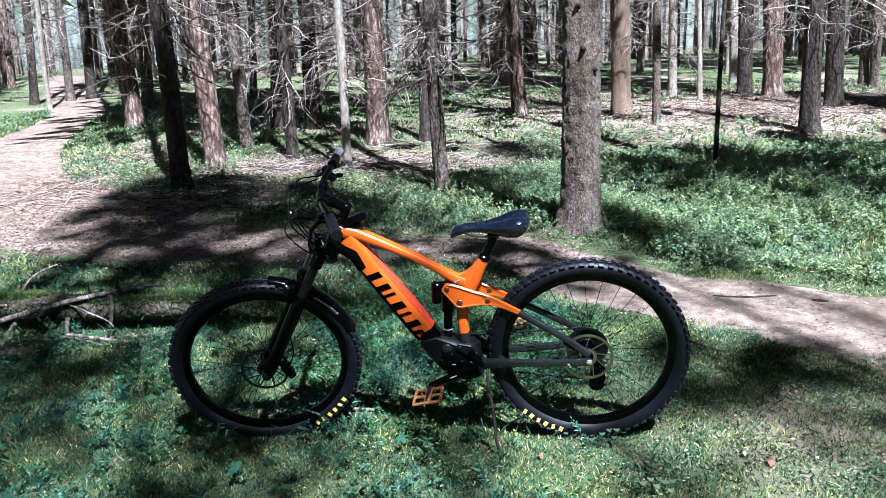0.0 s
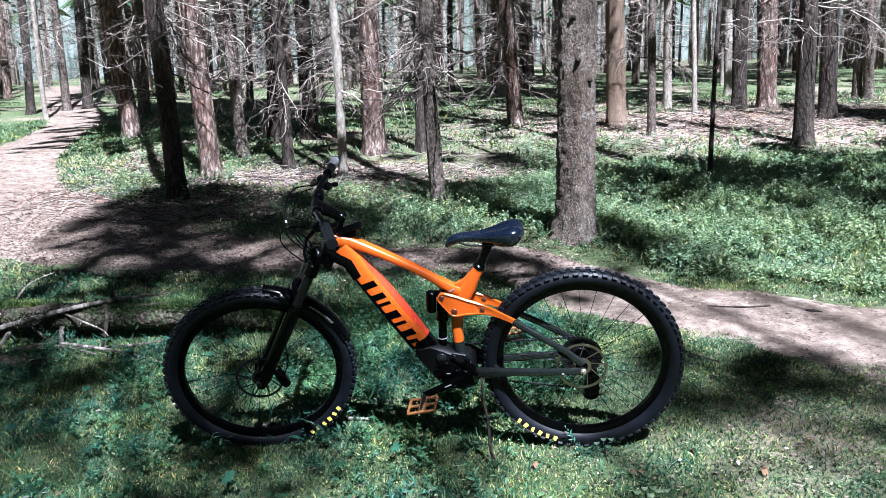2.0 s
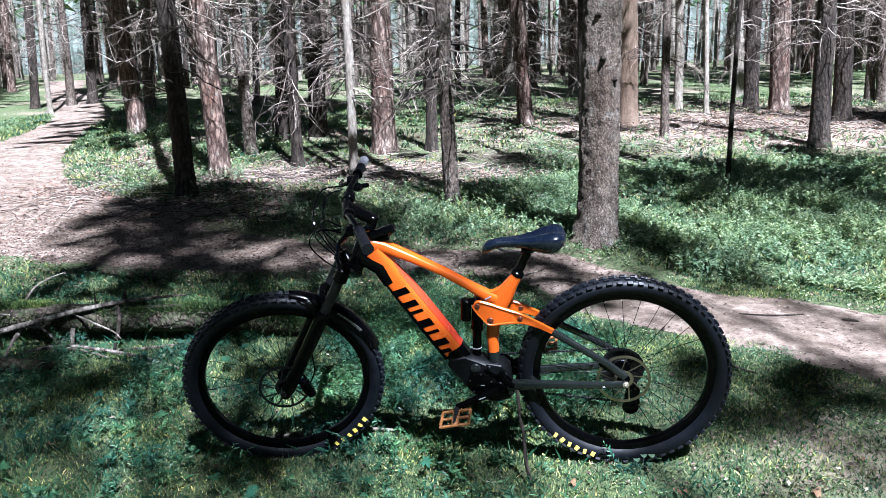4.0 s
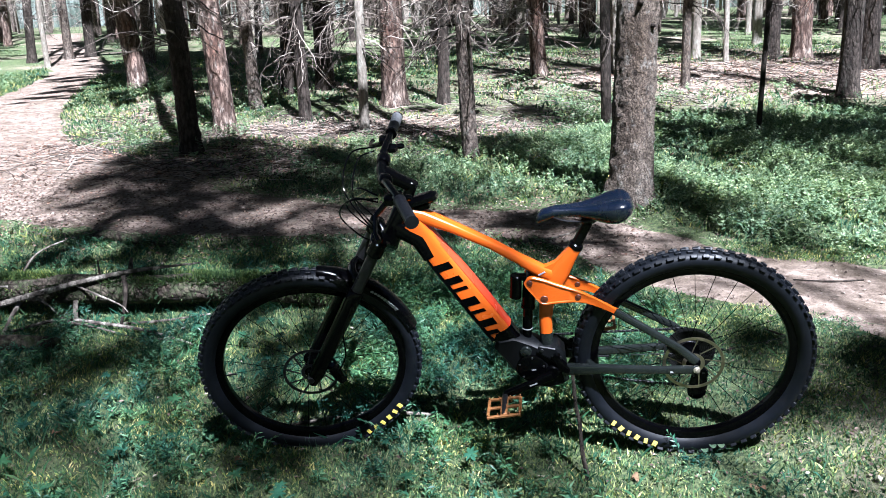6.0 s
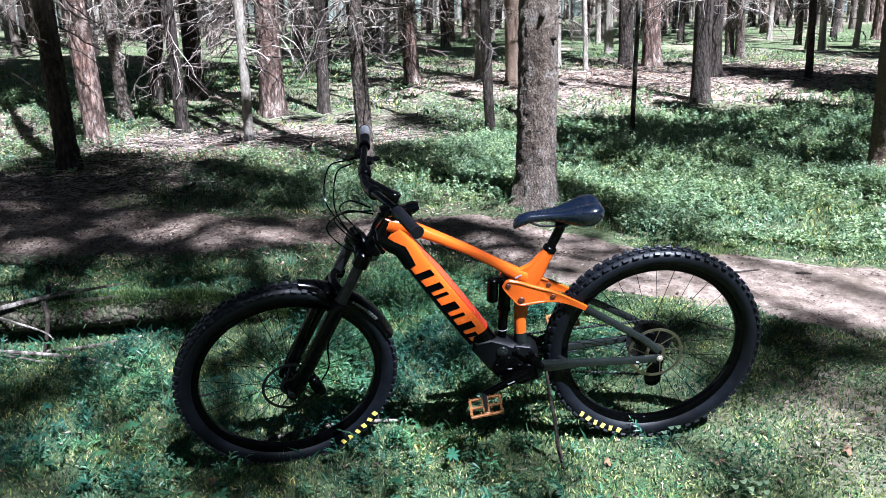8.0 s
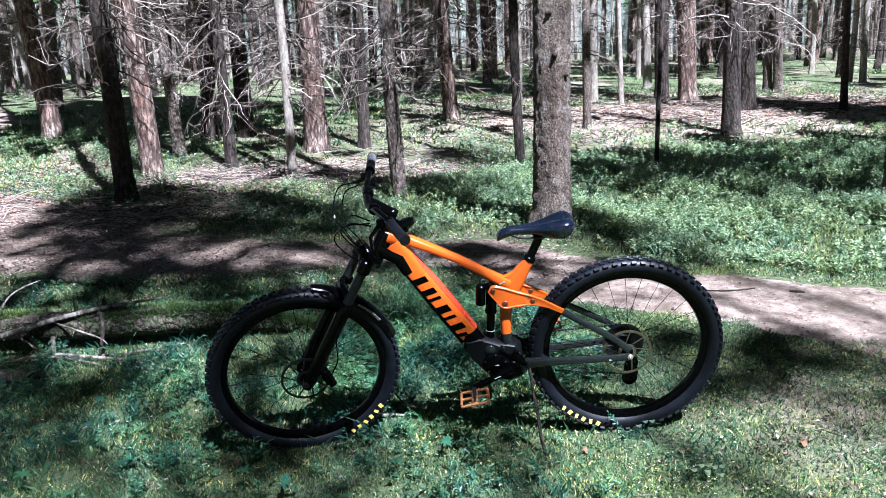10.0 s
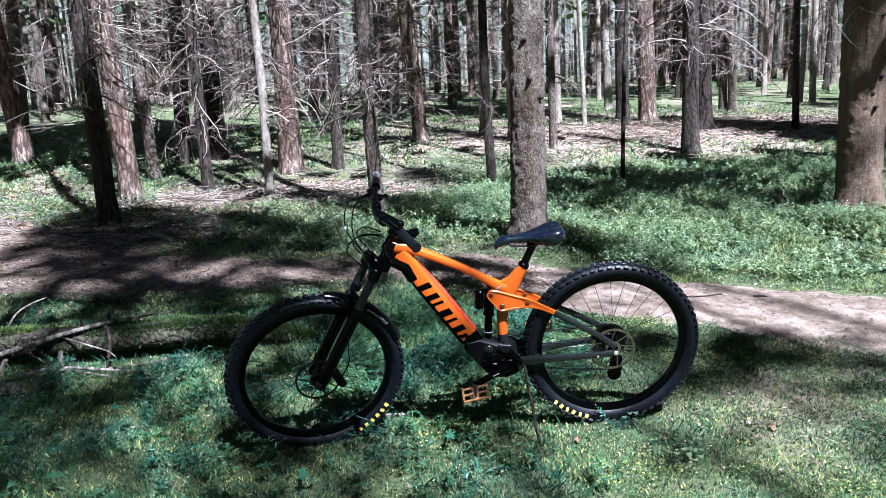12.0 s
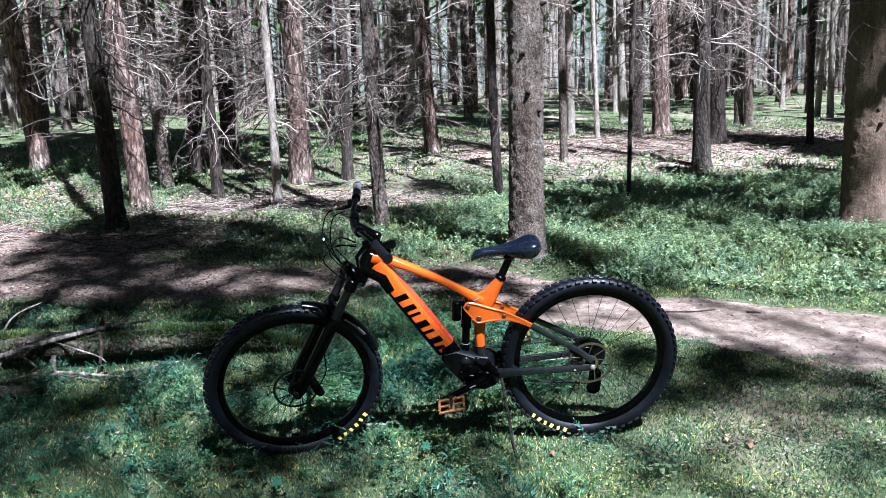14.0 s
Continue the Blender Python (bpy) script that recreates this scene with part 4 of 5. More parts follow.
part("motor_mark", box((0.490, 0.0535, -0.014), (0.014, 0.001, 0.0025)), GREYMARK, motor, smooth=False)
part("motor_skid", sweep([(0.425, 0.048, 0.040), (0.40, 0.050, 0.0), (0.388, 0.050, -0.05)], 0.009, 10, 3), CARBON, motor)


def crank(side):
    s = 1 if side > 0 else -1
    a = (0.43, 0.074 * side, -0.020)
    b = (0.43 + s * 0.153, 0.088 * side, -0.020 - s * 0.063)
    mid = tuple((np.array(a) * 0.5 + np.array(b) * 0.5))
    arm = part("crank", sweep([a, (a[0] + s * 0.02, a[1], a[2] - s * 0.008), mid, b], [0.016, 0.0155, 0.013, 0.013], 12, 3.0, [0.010, 0.010, 0.008, 0.0085], ref=(0, 1, 0)), BLACK, bike, "black crank arm")
    part("crank_mark", box((a[0] * 0.6 + b[0] * 0.4, 0.089 * side, a[2] * 0.6 + b[2] * 0.4), (0.026, 0.0015, 0.004), Matrix.Rotation(radians(22), 3, "Y")), GREYMARK, arm, "grey bar", smooth=False)
    c = np.array((b[0], 0.146 * side, b[2] - 0.006))
    tilt = Matrix.Rotation(radians(8), 3, "Y")
    T = lambda p: tuple(c + np.array(tilt @ Vector(p)))
    rails = [sweep([T(p) for p in q], 0.0050, 8, 3) for q in (((-0.050, -0.042, 0), (-0.050, 0.042, 0)), ((0.050, -0.042, 0), (0.050, 0.042, 0)), ((-0.052, -0.045, 0), (0.052, -0.045, 0)), ((-0.052, 0.045, 0), (0.052, 0.045, 0)), ((-0.05, 0.0, 0), (0.05, 0.0, 0)))]
    pins = [cyl(T((x, y, -0.011)), T((x, y, 0.011)), 0.0022, 6) for x in (-0.05, -0.018, 0.018, 0.05) for y in (-0.043, 0.043)]
    core = box(tuple(c), (0.022, 0.085, 0.016), tilt, 0.25)
    ped = part("pedal", join(*rails, *pins, core), PEDAL, arm, "worn orange flat pedal with pins")
    part("pedal_axle", cyl((b[0], b[1] - 0.005 * side, b[2]), tuple(c + np.array((0, 0.04 * side, 0))), 0.009, 12), DARKSTEEL, arm)


crank(1)
crank(-1)
ring = ring_sweep([(0.058, -0.052), (0.058, -0.049), (0.072, -0.049), (0.072, -0.052)], 48)
teeth = [box((0.073 * math.cos(a), -0.0505, 0.073 * math.sin(a)), (0.006, 0.003, 0.005), Matrix.Rotation(-a, 3, "Y")) for a in np.linspace(0, 6.2832, 34, endpoint=False)]
v, q = join(ring, *teeth)
part("chainring", (v + np.array((0.43, 0, -0.020)), q), DARKSTEEL, bike, "black chainring")
for p0, p1 in (((0.43, -0.0505, 0.053), (0.0, -0.045, 0.072)), ((0.43, -0.0505, -0.093), (-0.02, -0.045, -0.15))):
    n, links = 34, []
    for k in range(n):
        a = np.array(p0) + (np.array(p1) - np.array(p0)) * (k / n)
        d = np.array(p1) - np.array(p0)
        links.append(box(a, (0.0115, 0.0055 if k % 2 else 0.0075, 0.008), Matrix.Rotation(-math.atan2(d[2], d[0]), 3, "Y"), 0.2))
    part("chain_run", join(*links), DARKSTEEL, bike, "dark roller chain")
part("derailleur", join(sweep([(-0.005, -0.085, -0.02), (-0.045, -0.095, -0.06), (-0.045, -0.080, -0.095)], [0.016, 0.020, 0.014], 10, 3), plate([(-0.062, -0.095), (-0.020, -0.098), (-0.005, -0.185), (-0.035, -0.215), (-0.068, -0.170)], -0.074, -0.066), cyl((-0.042, -0.078, -0.118), (-0.042, -0.062, -0.118), 0.026), cyl((-0.034, -0.078, -0.185), (-0.034, -0.062, -0.185), 0.030)), BLACK, bike, "black rear derailleur")

# suspension: rocker, stays, shock
for s in (1, -1):
    rk = part("rocker_link", band_plate([(0.507, 0.292), (0.490, 0.312), (0.455, 0.306), (0.405, 0.286), (0.350, 0.265), (0.312, 0.246), (0.270, 0.221), (0.226, 0.194)], [(0.500, 0.276), (0.480, 0.248), (0.452, 0.217), (0.405, 0.220), (0.345, 0.222), (0.300, 0.210), (0.262, 0.192), (0.226, 0.172)], 0.034 * s, 0.0475 * s), ORANGE, bike, "orange suspension rocker link")
    for x, z, r in ((0.489, 0.293, 0.0095), (0.447, 0.238, 0.0115), (0.345, 0.242, 0.0095)):
        part("pivot_bolt", join(cyl((x, 0.034 * s, z), (x, 0.0488 * s, z), r, 18), cyl((x, 0.048 * s, z), (x, 0.0498 * s, z), r * 0.5, 6)), BOLT, rk, "dark brown pivot bolt")
    part("seat_stay", sweep([(0.238, 0.044 * s, 0.188), (0.15, 0.054 * s, 0.134), (0.05, 0.066 * s, 0.070), (-0.004, 0.071 * s, 0.022)], [0.012, 0.012, 0.012, 0.015], 12, 3, [0.009, 0.008, 0.008, 0.007], ref=(0, 1, 0)), CARBON, bike, "dark grey seat stay")
    cs = part("chain_stay", sweep([(0.392, 0.050 * s, -0.013), (0.378, 0.050 * s, -0.014), (0.335, 0.050 * s, -0.014), (0.28, 0.052 * s, -0.013), (0.10, 0.066 * s, -0.010), (0.0, 0.074 * s, -0.004), (-0.012, 0.075 * s, 0.0)], [0.017, 0.0205, 0.019, 0.0155, 0.0125, 0.014, 0.010], 14, 3.4, [0.009, 0.011, 0.011, 0.009, 0.008, 0.008, 0.006], ref=(0, 1, 0)), CARBON, bike, "dark grey chain stay")
    part("stay_mark", box((0.055, 0.0762 * s, -0.012), (0.036, 0.001, 0.006)), GREYMARK, cs, "pale bar", smooth=False)
    part("axle_bolt", join(cyl((-0.004, 0.070 * s, -0.002), (-0.004, 0.085 * s, -0.002), 0.0105, 18), cyl((-0.004, 0.083 * s, -0.002), (-0.004, 0.087 * s, -0.002), 0.005, 6)), STEEL, cs, "steel axle bolt")
    part("stay_yoke", join(sweep([(0.424, 0.046 * s, 0.034), (0.412, 0.049 * s, 0.016), (0.398, 0.050 * s, -0.006), (0.380, 0.050 * s, -0.012)], [0.013, 0.014, 0.016, 0.013], 12, 3.2, [0.010, 0.011, 0.0125, 0.012], ref=(0, 1, 0)), cyl((0.386, 0.040 * s, -0.011), (0.386, 0.066 * s, -0.011), 0.0095, 16)), BLACK, cs, "black pivot yoke")
    part("stay_pivot", cyl((0.418, 0.034 * s, 0.032), (0.418, 0.058 * s, 0.032), 0.0125, 18), BLACK, cs)
part("stay_bridge", sweep([(0.30, -0.05, -0.012), (0.335, 0, -0.005), (0.30, 0.05, -0.012)], 0.012, 10, 3), CARBON, bike)
shock = part("rear_shock", join(cyl((0.492, 0, 0.275), (0.499, 0, 0.190), 0.0205, 20), cyl((0.4985, 0, 0.197), (0.5005, 0, 0.183), 0.0225, 20), cyl((0.500, 0, 0.185), (0.506, 0, 0.105), 0.0160, 18), cyl((0.505, 0, 0.112), (0.510, 0, 0.055), 0.014, 18), cyl((0.490, -0.036, 0.293), (0.490, 0.036, 0.293), 0.013), cyl((0.510, -0.03, 0.048), (0.510, 0.03, 0.048), 0.013)), BLACK, bike, "black coil-less air shock")
part("reservoir", join(cyl((0.531, 0.004, 0.302), (0.537, 0.004, 0.222), 0.0185, 18), box((0.512, 0.0, 0.292), (0.05, 0.022, 0.02))), BLACK, shock, "black shock reservoir")
part("shock_ring", ring_sweep([(0.0155, -0.001), (0.0155, 0.001), (0.0175, 0.001), (0.0175, -0.001)], 24), GREYMARK, shock, m=pose(0.5055, 0, 0.112, 90, 0, 0))
part("shock_bolt", cyl((0.510, -0.040, 0.048), (0.510, 0.040, 0.048), 0.010), DARKSTEEL, shock)

# fork, turned with the bars
leg0, leg1 = Vector((0.951, 0, 0.451)), Vector((1.222, 0, -0.012))
leg = lambda s, y: tuple(leg0 + (leg1 - leg0) * s + Vector((0, y, 0)))
fork = part("fork", join(sweep([leg(0.0, -0.073), leg(-0.02, -0.04), tuple(STEER_AT + STEER_AXIS * -0.012), leg(-0.02, 0.04), leg(0.0, 0.073)], [0.024, 0.026, 0.030, 0.026, 0.024], 14, 3), cyl(leg(-0.045, 0.072), leg(0.05, 0.072), 0.025), cyl(leg(-0.045, -0.072), leg(0.05, -0.072), 0.025)), BLACK, bike, "black suspension fork", m=STEER)
for s in (1, -1):
    part("stanchion", cyl(leg(0.0, 0.072 * s), leg(0.40, 0.072 * s), 0.0178, 20), DARKSTEEL, fork, "black fork stanchion")
    part("fork_leg", sweep([leg(0.30, 0.072 * s), leg(0.315, 0.072 * s), leg(0.36, 0.072 * s), leg(0.75, 0.073 * s), leg(0.95, 0.068 * s), leg(1.03, 0.064 * s)], [0.022, 0.0255, 0.0255, 0.0245, 0.026, 0.018], 18), BLACK, fork, "black fork lower leg")
hub_at = Vector(FRONT_HUB)
arch = [tuple(hub_at + Vector((0.395 * math.cos(a), y, 0.395 * math.sin(a)))) for a, y in ((2.18, 0.07), (2.10, 0.055), (2.06, 0.0), (2.10, -0.055), (2.18, -0.07))]
part("fork_arch", sweep(smooth_line(arch, 4), 0.016, 12, 3, 0.012), BLACK, fork)
rows = []
for a in np.linspace(radians(102), radians(163), 22):
    tip = min(1.0, (a - radians(102)) / 0.22)
    edge = (0.0355 + 0.003 * math.sin((a - 1.6) * 3)) * (0.62 + 0.38 * tip)
    rows.append([(hub_at.x + r * math.cos(a), y, hub_at.z + r * math.sin(a)) for y, r in ((edge, 0.350 + 0.016 * (1 - tip)), (edge * 0.9, 0.368), (edge * 0.5, 0.379), (0, 0.3815), (-edge * 0.5, 0.379), (-edge * 0.9, 0.368), (-edge, 0.350 + 0.016 * (1 - tip)), (-edge * 0.94, 0.364), (-edge * 0.48, 0.3765), (0, 0.379), (edge * 0.48, 0.3765), (edge * 0.94, 0.364))])
part("mudguard", loft(rows), BLACK, fork, "black plastic front mudguard")
for k in range(9):
    a = radians(131 + k * 2.0)
    part("mudguard_mark", box((hub_at.x + 0.364 * math.cos(a), 0.0368, hub_at.z + 0.364 * math.sin(a)), (0.009, 0.0016, 0.012), Matrix.Rotation(-a + math.pi / 2, 3, "Y") @ Matrix.Rotation(radians(-22), 3, "X")), GREYMARK, fork, "pale bar", smooth=False)
part("brake_caliper", join(box(tuple(hub_at + Vector((-0.085, 0.060, -0.005))), (0.036, 0.034, 0.062), Matrix.Rotation(radians(20), 3, "Y"), 0.25), cyl(tuple(hub_at + Vector((-0.07, 0.060, 0.03))), tuple(hub_at + Vector((-0.10, 0.060, -0.04))), 0.016)), BLACK, fork, "black brake caliper")
part("rear_caliper", box((0.058, 0.050, 0.058), (0.055, 0.030, 0.03), Matrix.Rotation(radians(-32), 3, "Y"), 0.25), BLACK, bike, "black rear brake caliper")
hose = smooth_line([leg(0.38, 0.103), (1.093, 0.115, 0.19), (1.10, 0.11, 0.10), (1.134, 0.085, 0.02)], 6)
part("front_hose", tubes([(hose, 0.0026, 0.0026)], 6), BLACK, fork)
part("front_axle", cyl((1.229, -0.092, 0), (1.229, 0.092, 0), 0.011), DARKSTEEL, fork)

# stem, bar and what is clamped to it
BAR = Vector((0.903, 0, 0.664))
stem = part("stem", join(cyl(axis_pt(0.118), axis_pt(0.212), 0.0175, 18), sweep([axis_pt(0.196), tuple(BAR)], [0.017, 0.020], 14, 3, [0.017, 0.024])), BLACK, bike, "black stem", m=STEER)
B = lambda x, y, z: tuple(BAR + Vector((x, y, z)))
bar_line = smooth_line([B(-0.064, 0.366, 0.020), B(-0.040, 0.24, 0.021), B(-0.012, 0.12, 0.016), B(0, 0.05, 0), B(0, -0.05, 0), B(-0.012, -0.12, 0.016), B(-0.040, -0.24, 0.021), B(-0.064, -0.366, 0.020)], 5)
bar = part("handlebar", sweep(bar_line, [0.0112 + 0.006 * math.exp(-(y / 0.08) ** 2) for y in bar_line[:, 1]], 14, ref=(0, 0, 1)), BLACK, stem, "wide black handlebar")
for s in (1, -1):
    ribs = np.linspace(0.236, 0.368, 30)
    grip_pt = lambda y: B(-0.040 - 0.026 * (y - 0.24) / 0.135, y * s, 0.0205)
    gr = part("grip", sweep([grip_pt(y) for y in ribs], [0.0162 + 0.0009 * (k % 2) + (0.0015 if k > 27 or k < 2 else 0) for k in range(30)], 16, ref=(0, 0, 1)), GRIP, stem, "blue-black rubber grip")
    # sleeve added on one grip only, to show it sunlit
    if s < 0:
        part("grip_cap", sweep([grip_pt(y) for y in np.linspace(0.298, 0.372, 12)], [0.0176] * 11 + [0.0150], 16, ref=(0, 0, 1)), SUNLIT_GRIP, gr, "pale grey end of the grip, sun glare in its colour")
    part("grip_clamp", sweep([grip_pt(0.224), grip_pt(0.226), grip_pt(0.238), grip_pt(0.240)], [0.016, 0.0185, 0.0185, 0.016], 16, ref=(0, 0, 1)), BLACK, stem, "black clamp ring")
    part("bar_clamp", sweep([B(-0.004, 0.052 * s, 0.001), B(-0.005, 0.056 * s, 0.002), B(-0.008, 0.085 * s, 0.008), B(-0.009, 0.090 * s, 0.009)], [0.017, 0.0205, 0.0205, 0.017], 16, ref=(0, 0, 1)), BLACK, stem, "black clamp ring")
    part("brake_lever", join(box(B(-0.018, 0.205 * s, 0.012), (0.040, 0.045, 0.026), None, 0.25), sweep([B(-0.008, 0.20 * s, 0.004), B(0.030, 0.235 * s, -0.018), B(0.034, 0.30 * s, -0.034), B(0.026, 0.335 * s, -0.040)], [0.008, 0.006, 0.0055, 0.007], 8, 3)), BLACK, stem, "black brake lever")
    part("shifter", join(box(B(-0.034, 0.165 * s, -0.002), (0.036, 0.034, 0.030), None, 0.3), box(B(-0.060, 0.178 * s, -0.004), (0.030, 0.020, 0.014), None, 0.3)), BLACK, stem, "black thumb control")
cables = []
for y0, y1, bow, dz in ((0.19, 0.015, 0.115, -0.03), (-0.19, 0.02, 0.125, -0.01), (0.15, -0.01, 0.095, 0.0), (-0.16, -0.02, 0.10, -0.04), (0.17, 0.03, 0.14, -0.06)):
    cables.append((smooth_line([B(0.02, y0, 0.0), B(bow * 0.75, y0 * 0.75, dz * 0.5 + 0.012), B(bow, y0 * 0.25, -0.05 + dz), B(bow * 0.55, y1, -0.14 + dz), B(0.03, y1, -0.19)], 7), 0.0025, 0.0025))
for c in cables:
    part("cable", tubes([c], 6), BLACK, stem, "looping black cable")

# saddle on its post
post = part("seat_post", join(cyl((0.352, 0, 0.385), (0.311, 0, 0.468), 0.0155, 18), box((0.308, 0, 0.476), (0.045, 0.034, 0.022), Matrix.Rotation(radians(10), 3, "Y"), 0.25)), BLACK, bike, "black seat post")
for s in (1, -1):
    part("saddle_rail", sweep(smooth_line([(0.42, 0.012 * s, 0.497), (0.37, 0.022 * s, 0.482), (0.28, 0.022 * s, 0.482), (0.225, 0.032 * s, 0.502)], 4), 0.0036, 8), DARKSTEEL, post)
rows = []
for x, w, top, depth, dip in ((0.462, 0.006, 0.497, 0.016, 0), (0.457, 0.016, 0.510, 0.034, 0), (0.442, 0.0205, 0.523, 0.042, 0.0), (0.405, 0.022, 0.531, 0.036, 0.002), (0.36, 0.026, 0.533, 0.036, 0.004), (0.32, 0.035, 0.536, 0.045, 0.006), (0.28, 0.050, 0.545, 0.066, 0.009), (0.245, 0.066, 0.556, 0.088, 0.012), (0.212, 0.074, 0.563, 0.096, 0.014), (0.192, 0.070, 0.561, 0.082, 0.012), (0.178, 0.058, 0.552, 0.056, 0.007), (0.170, 0.040, 0.540, 0.032, 0.003), (0.166, 0.020, 0.531, 0.012, 0)):
    ring = []
    for a in np.linspace(0, 2 * np.pi, 20, endpoint=False):
        c, s = math.cos(a), math.sin(a)
        y = w * math.copysign(abs(c) ** 0.75, c)
        z = top - dip * math.exp(-(c / 0.28) ** 2) - depth * 0.42 * (1 - s) * 0.55 if s > 0 else top - depth * (0.23 + 0.62 * abs(s) ** 0.7)
        ring.append((0.46 + (x - 0.46) * 0.95, y, z - 0.010))
    rows.append(ring)
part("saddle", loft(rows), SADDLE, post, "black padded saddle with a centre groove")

# the stick that props it up
foot, head = Vector((0.142, 2.725, -0.065)), BIKE @ Vector((0.372, 0.052, -0.022))
pts = [foot.lerp(head, k / 7) + Vector((0.003 * math.sin(k * 2.1), 0.003 * math.cos(k * 1.7), 0)) for k in range(8)]
stick = part("prop_stick", sweep([tuple(p) for p in pts], [0.0075, 0.007, 0.0074, 0.0065, 0.0068, 0.006, 0.006, 0.005], 10), BARK_DARK, None, "thin grey-brown stick propping up the bicycle")
tagged(stick, category="stick")


# ---------------------------------------------------------------- fallen wood
def fallen(name, pts, radii, material, label, category, sides=14):
    """A log or branch lying on the floor; pts: x, y and height over the floor."""
    p = smooth_line([(x, y, height(x, y) + z) for x, y, z in pts], 6)
    r = np.interp(np.linspace(0, 1, len(p)), np.linspace(0, 1, len(radii)), radii)
    rr = np.array([a * (1 + 0.10 * noise.noise((q[0] * 6, q[1] * 6, q[2] * 6))) for a, q in zip(r, p)])
    ob = part(name, sweep(p, rr, sides), material, None, label)
    return tagged(ob, category=category)


def on_log(log, name, pts, radii, label, material=OLDWOOD):
    p = smooth_line([(x, y, height(x, y) + z) for x, y, z in pts], 5)
    r = np.interp(np.linspace(0, 1, len(p)), np.linspace(0, 1, len(radii)), radii)
    return part(name, sweep(p, r, 8), material, log, label)


LOG_PTS = [(-4.6, 4.20, 0.05), (-3.6, 4.19, 0.10), (-2.9, 4.18, 0.125), (-2.3, 4.18, 0.13), (-1.8, 4.18, 0.128), (-1.5, 4.19, 0.122), (-1.2, 4.20, 0.10), (-0.92, 4.22, 0.04), (-0.7, 4.24, -0.04)]
LOG_R = [0.085, 0.082, 0.078, 0.074, 0.070, 0.069, 0.064, 0.05, 0.03]
log = fallen("fallen_log", LOG_PTS, LOG_R, MOSSWOOD, "rotting fallen log overgrown with green moss", "log")
on_log(log, "branch_stub", [(-1.89, 4.25, 0.18), (-1.895, 4.28, 0.22), (-1.895, 4.30, 0.245)], [0.014, 0.012, 0.004], "dark broken branch stub", BARK_DARK)
on_log(log, "branch_stub", [(-1.88, 4.14, 0.21), (-1.855, 4.09, 0.17), (-1.855, 4.05, 0.09), (-1.875, 4.01, -0.01)], [0.011, 0.011, 0.009, 0.006], "forked dead branch stub", BARK_DARK)
on_log(log, "branch_stub", [(-2.12, 4.12, 0.09), (-2.11, 4.08, 0.05), (-2.10, 4.05, -0.01)], [0.013, 0.011, 0.010], "pale dead branch stub")
on_log(log, "branch_stub", [(-2.02, 4.20, 0.18), (-2.022, 4.20, 0.23), (-2.02, 4.20, 0.27)], [0.006, 0.005, 0.003], "thin dark stub", BARK_DARK)
on_log(log, "branch_stub", [(-2.36, 4.10, 0.12), (-2.38, 4.02, 0.07), (-2.41, 3.95, -0.01)], [0.012, 0.010, 0.007], "pale dead branch stub")
on_log(log, "branch_stub", [(-2.42, 4.19, 0.18), (-2.36, 4.25, 0.27), (-2.29, 4.28, 0.31), (-2.21, 4.30, 0.335)], [0.007, 0.005, 0.004, 0.002], "thin bent dead branch")
on_log(log, "branch_stub", [(-2.44, 4.12, 0.17), (-2.52, 4.05, 0.20), (-2.62, 4.0, 0.19)], [0.006, 0.004, 0.002], "thin pale dead twig")
fallen("dead_branch", [(-3.0, 3.92, 0.03), (-2.66, 3.98, 0.075), (-2.32, 4.05, 0.142), (-2.08, 4.10, 0.195), (-1.85, 4.156, 0.23), (-1.70, 4.22, 0.222), (-1.55, 4.30, 0.208)], [0.016, 0.016, 0.0145, 0.013, 0.011, 0.008, 0.004], OLDWOOD, "long grey dead branch lying across the log", "branch", 9)
fallen("small_log", [(-3.1, 3.79, 0.035), (-2.55, 3.78, 0.035), (-2.25, 3.785, 0.038), (-2.05, 3.79, 0.033)], [0.038, 0.038, 0.036, 0.026], MOSSWOOD, "short piece of dark rotten wood", "log", 10)
fallen("small_log", [(-3.3, 4.02, 0.035), (-2.8, 4.04, 0.04), (-2.48, 4.07, 0.03)], [0.034, 0.034, 0.02], OLDWOOD, "bleached length of wood beneath the log", "log", 10)
fallen("dead_branch", [(-2.36, 3.93, 0.02), (-2.16, 4.01, 0.045), (-1.95, 3.98, 0.04), (-1.71, 3.93, 0.025), (-1.44, 3.80, 0.01)], [0.007, 0.008, 0.0085, 0.007, 0.004], OLDWOOD, "bleached crooked stick beside the log", "branch", 8)
fallen("dead_branch", [(-2.13, 3.99, 0.05), (-1.93, 3.94, 0.03), (-1.76, 3.89, 0.01)], [0.005, 0.005, 0.003], OLDWOOD, "thin bleached stick in the herbs", "branch", 7)
fallen("dead_branch", [(-2.11, 4.115, 0.175), (-1.98, 4.06, 0.15), (-1.85, 4.0, 0.12), (-1.80, 3.96, 0.10)], [0.004, 0.0055, 0.004, 0.002], OLDWOOD, "thin pale stick leaning on the log", "branch", 7)
fallen("dead_branch", [(-2.30, 4.09, 0.13), (-2.21, 4.06, 0.08), (-2.10, 4.0, 0.01)], [0.006, 0.006, 0.004], OLDWOOD, "thin bleached stick leaning on the log", "branch", 7)
fallen("dead_branch", [(-1.92, 4.03, 0.012), (-1.70, 4.05, 0.02), (-1.46, 4.09, 0.03)], [0.005, 0.006, 0.004], OLDWOOD, "thin dark stick in the moss", "branch", 7)
fallen("dead_branch", [(-1.66, 3.88, 0.012), (-1.60, 3.84, 0.02), (-1.55, 3.82, 0.01)], [0.004, 0.005, 0.003], OLDWOOD, "short grey twig in the moss", "branch", 6)
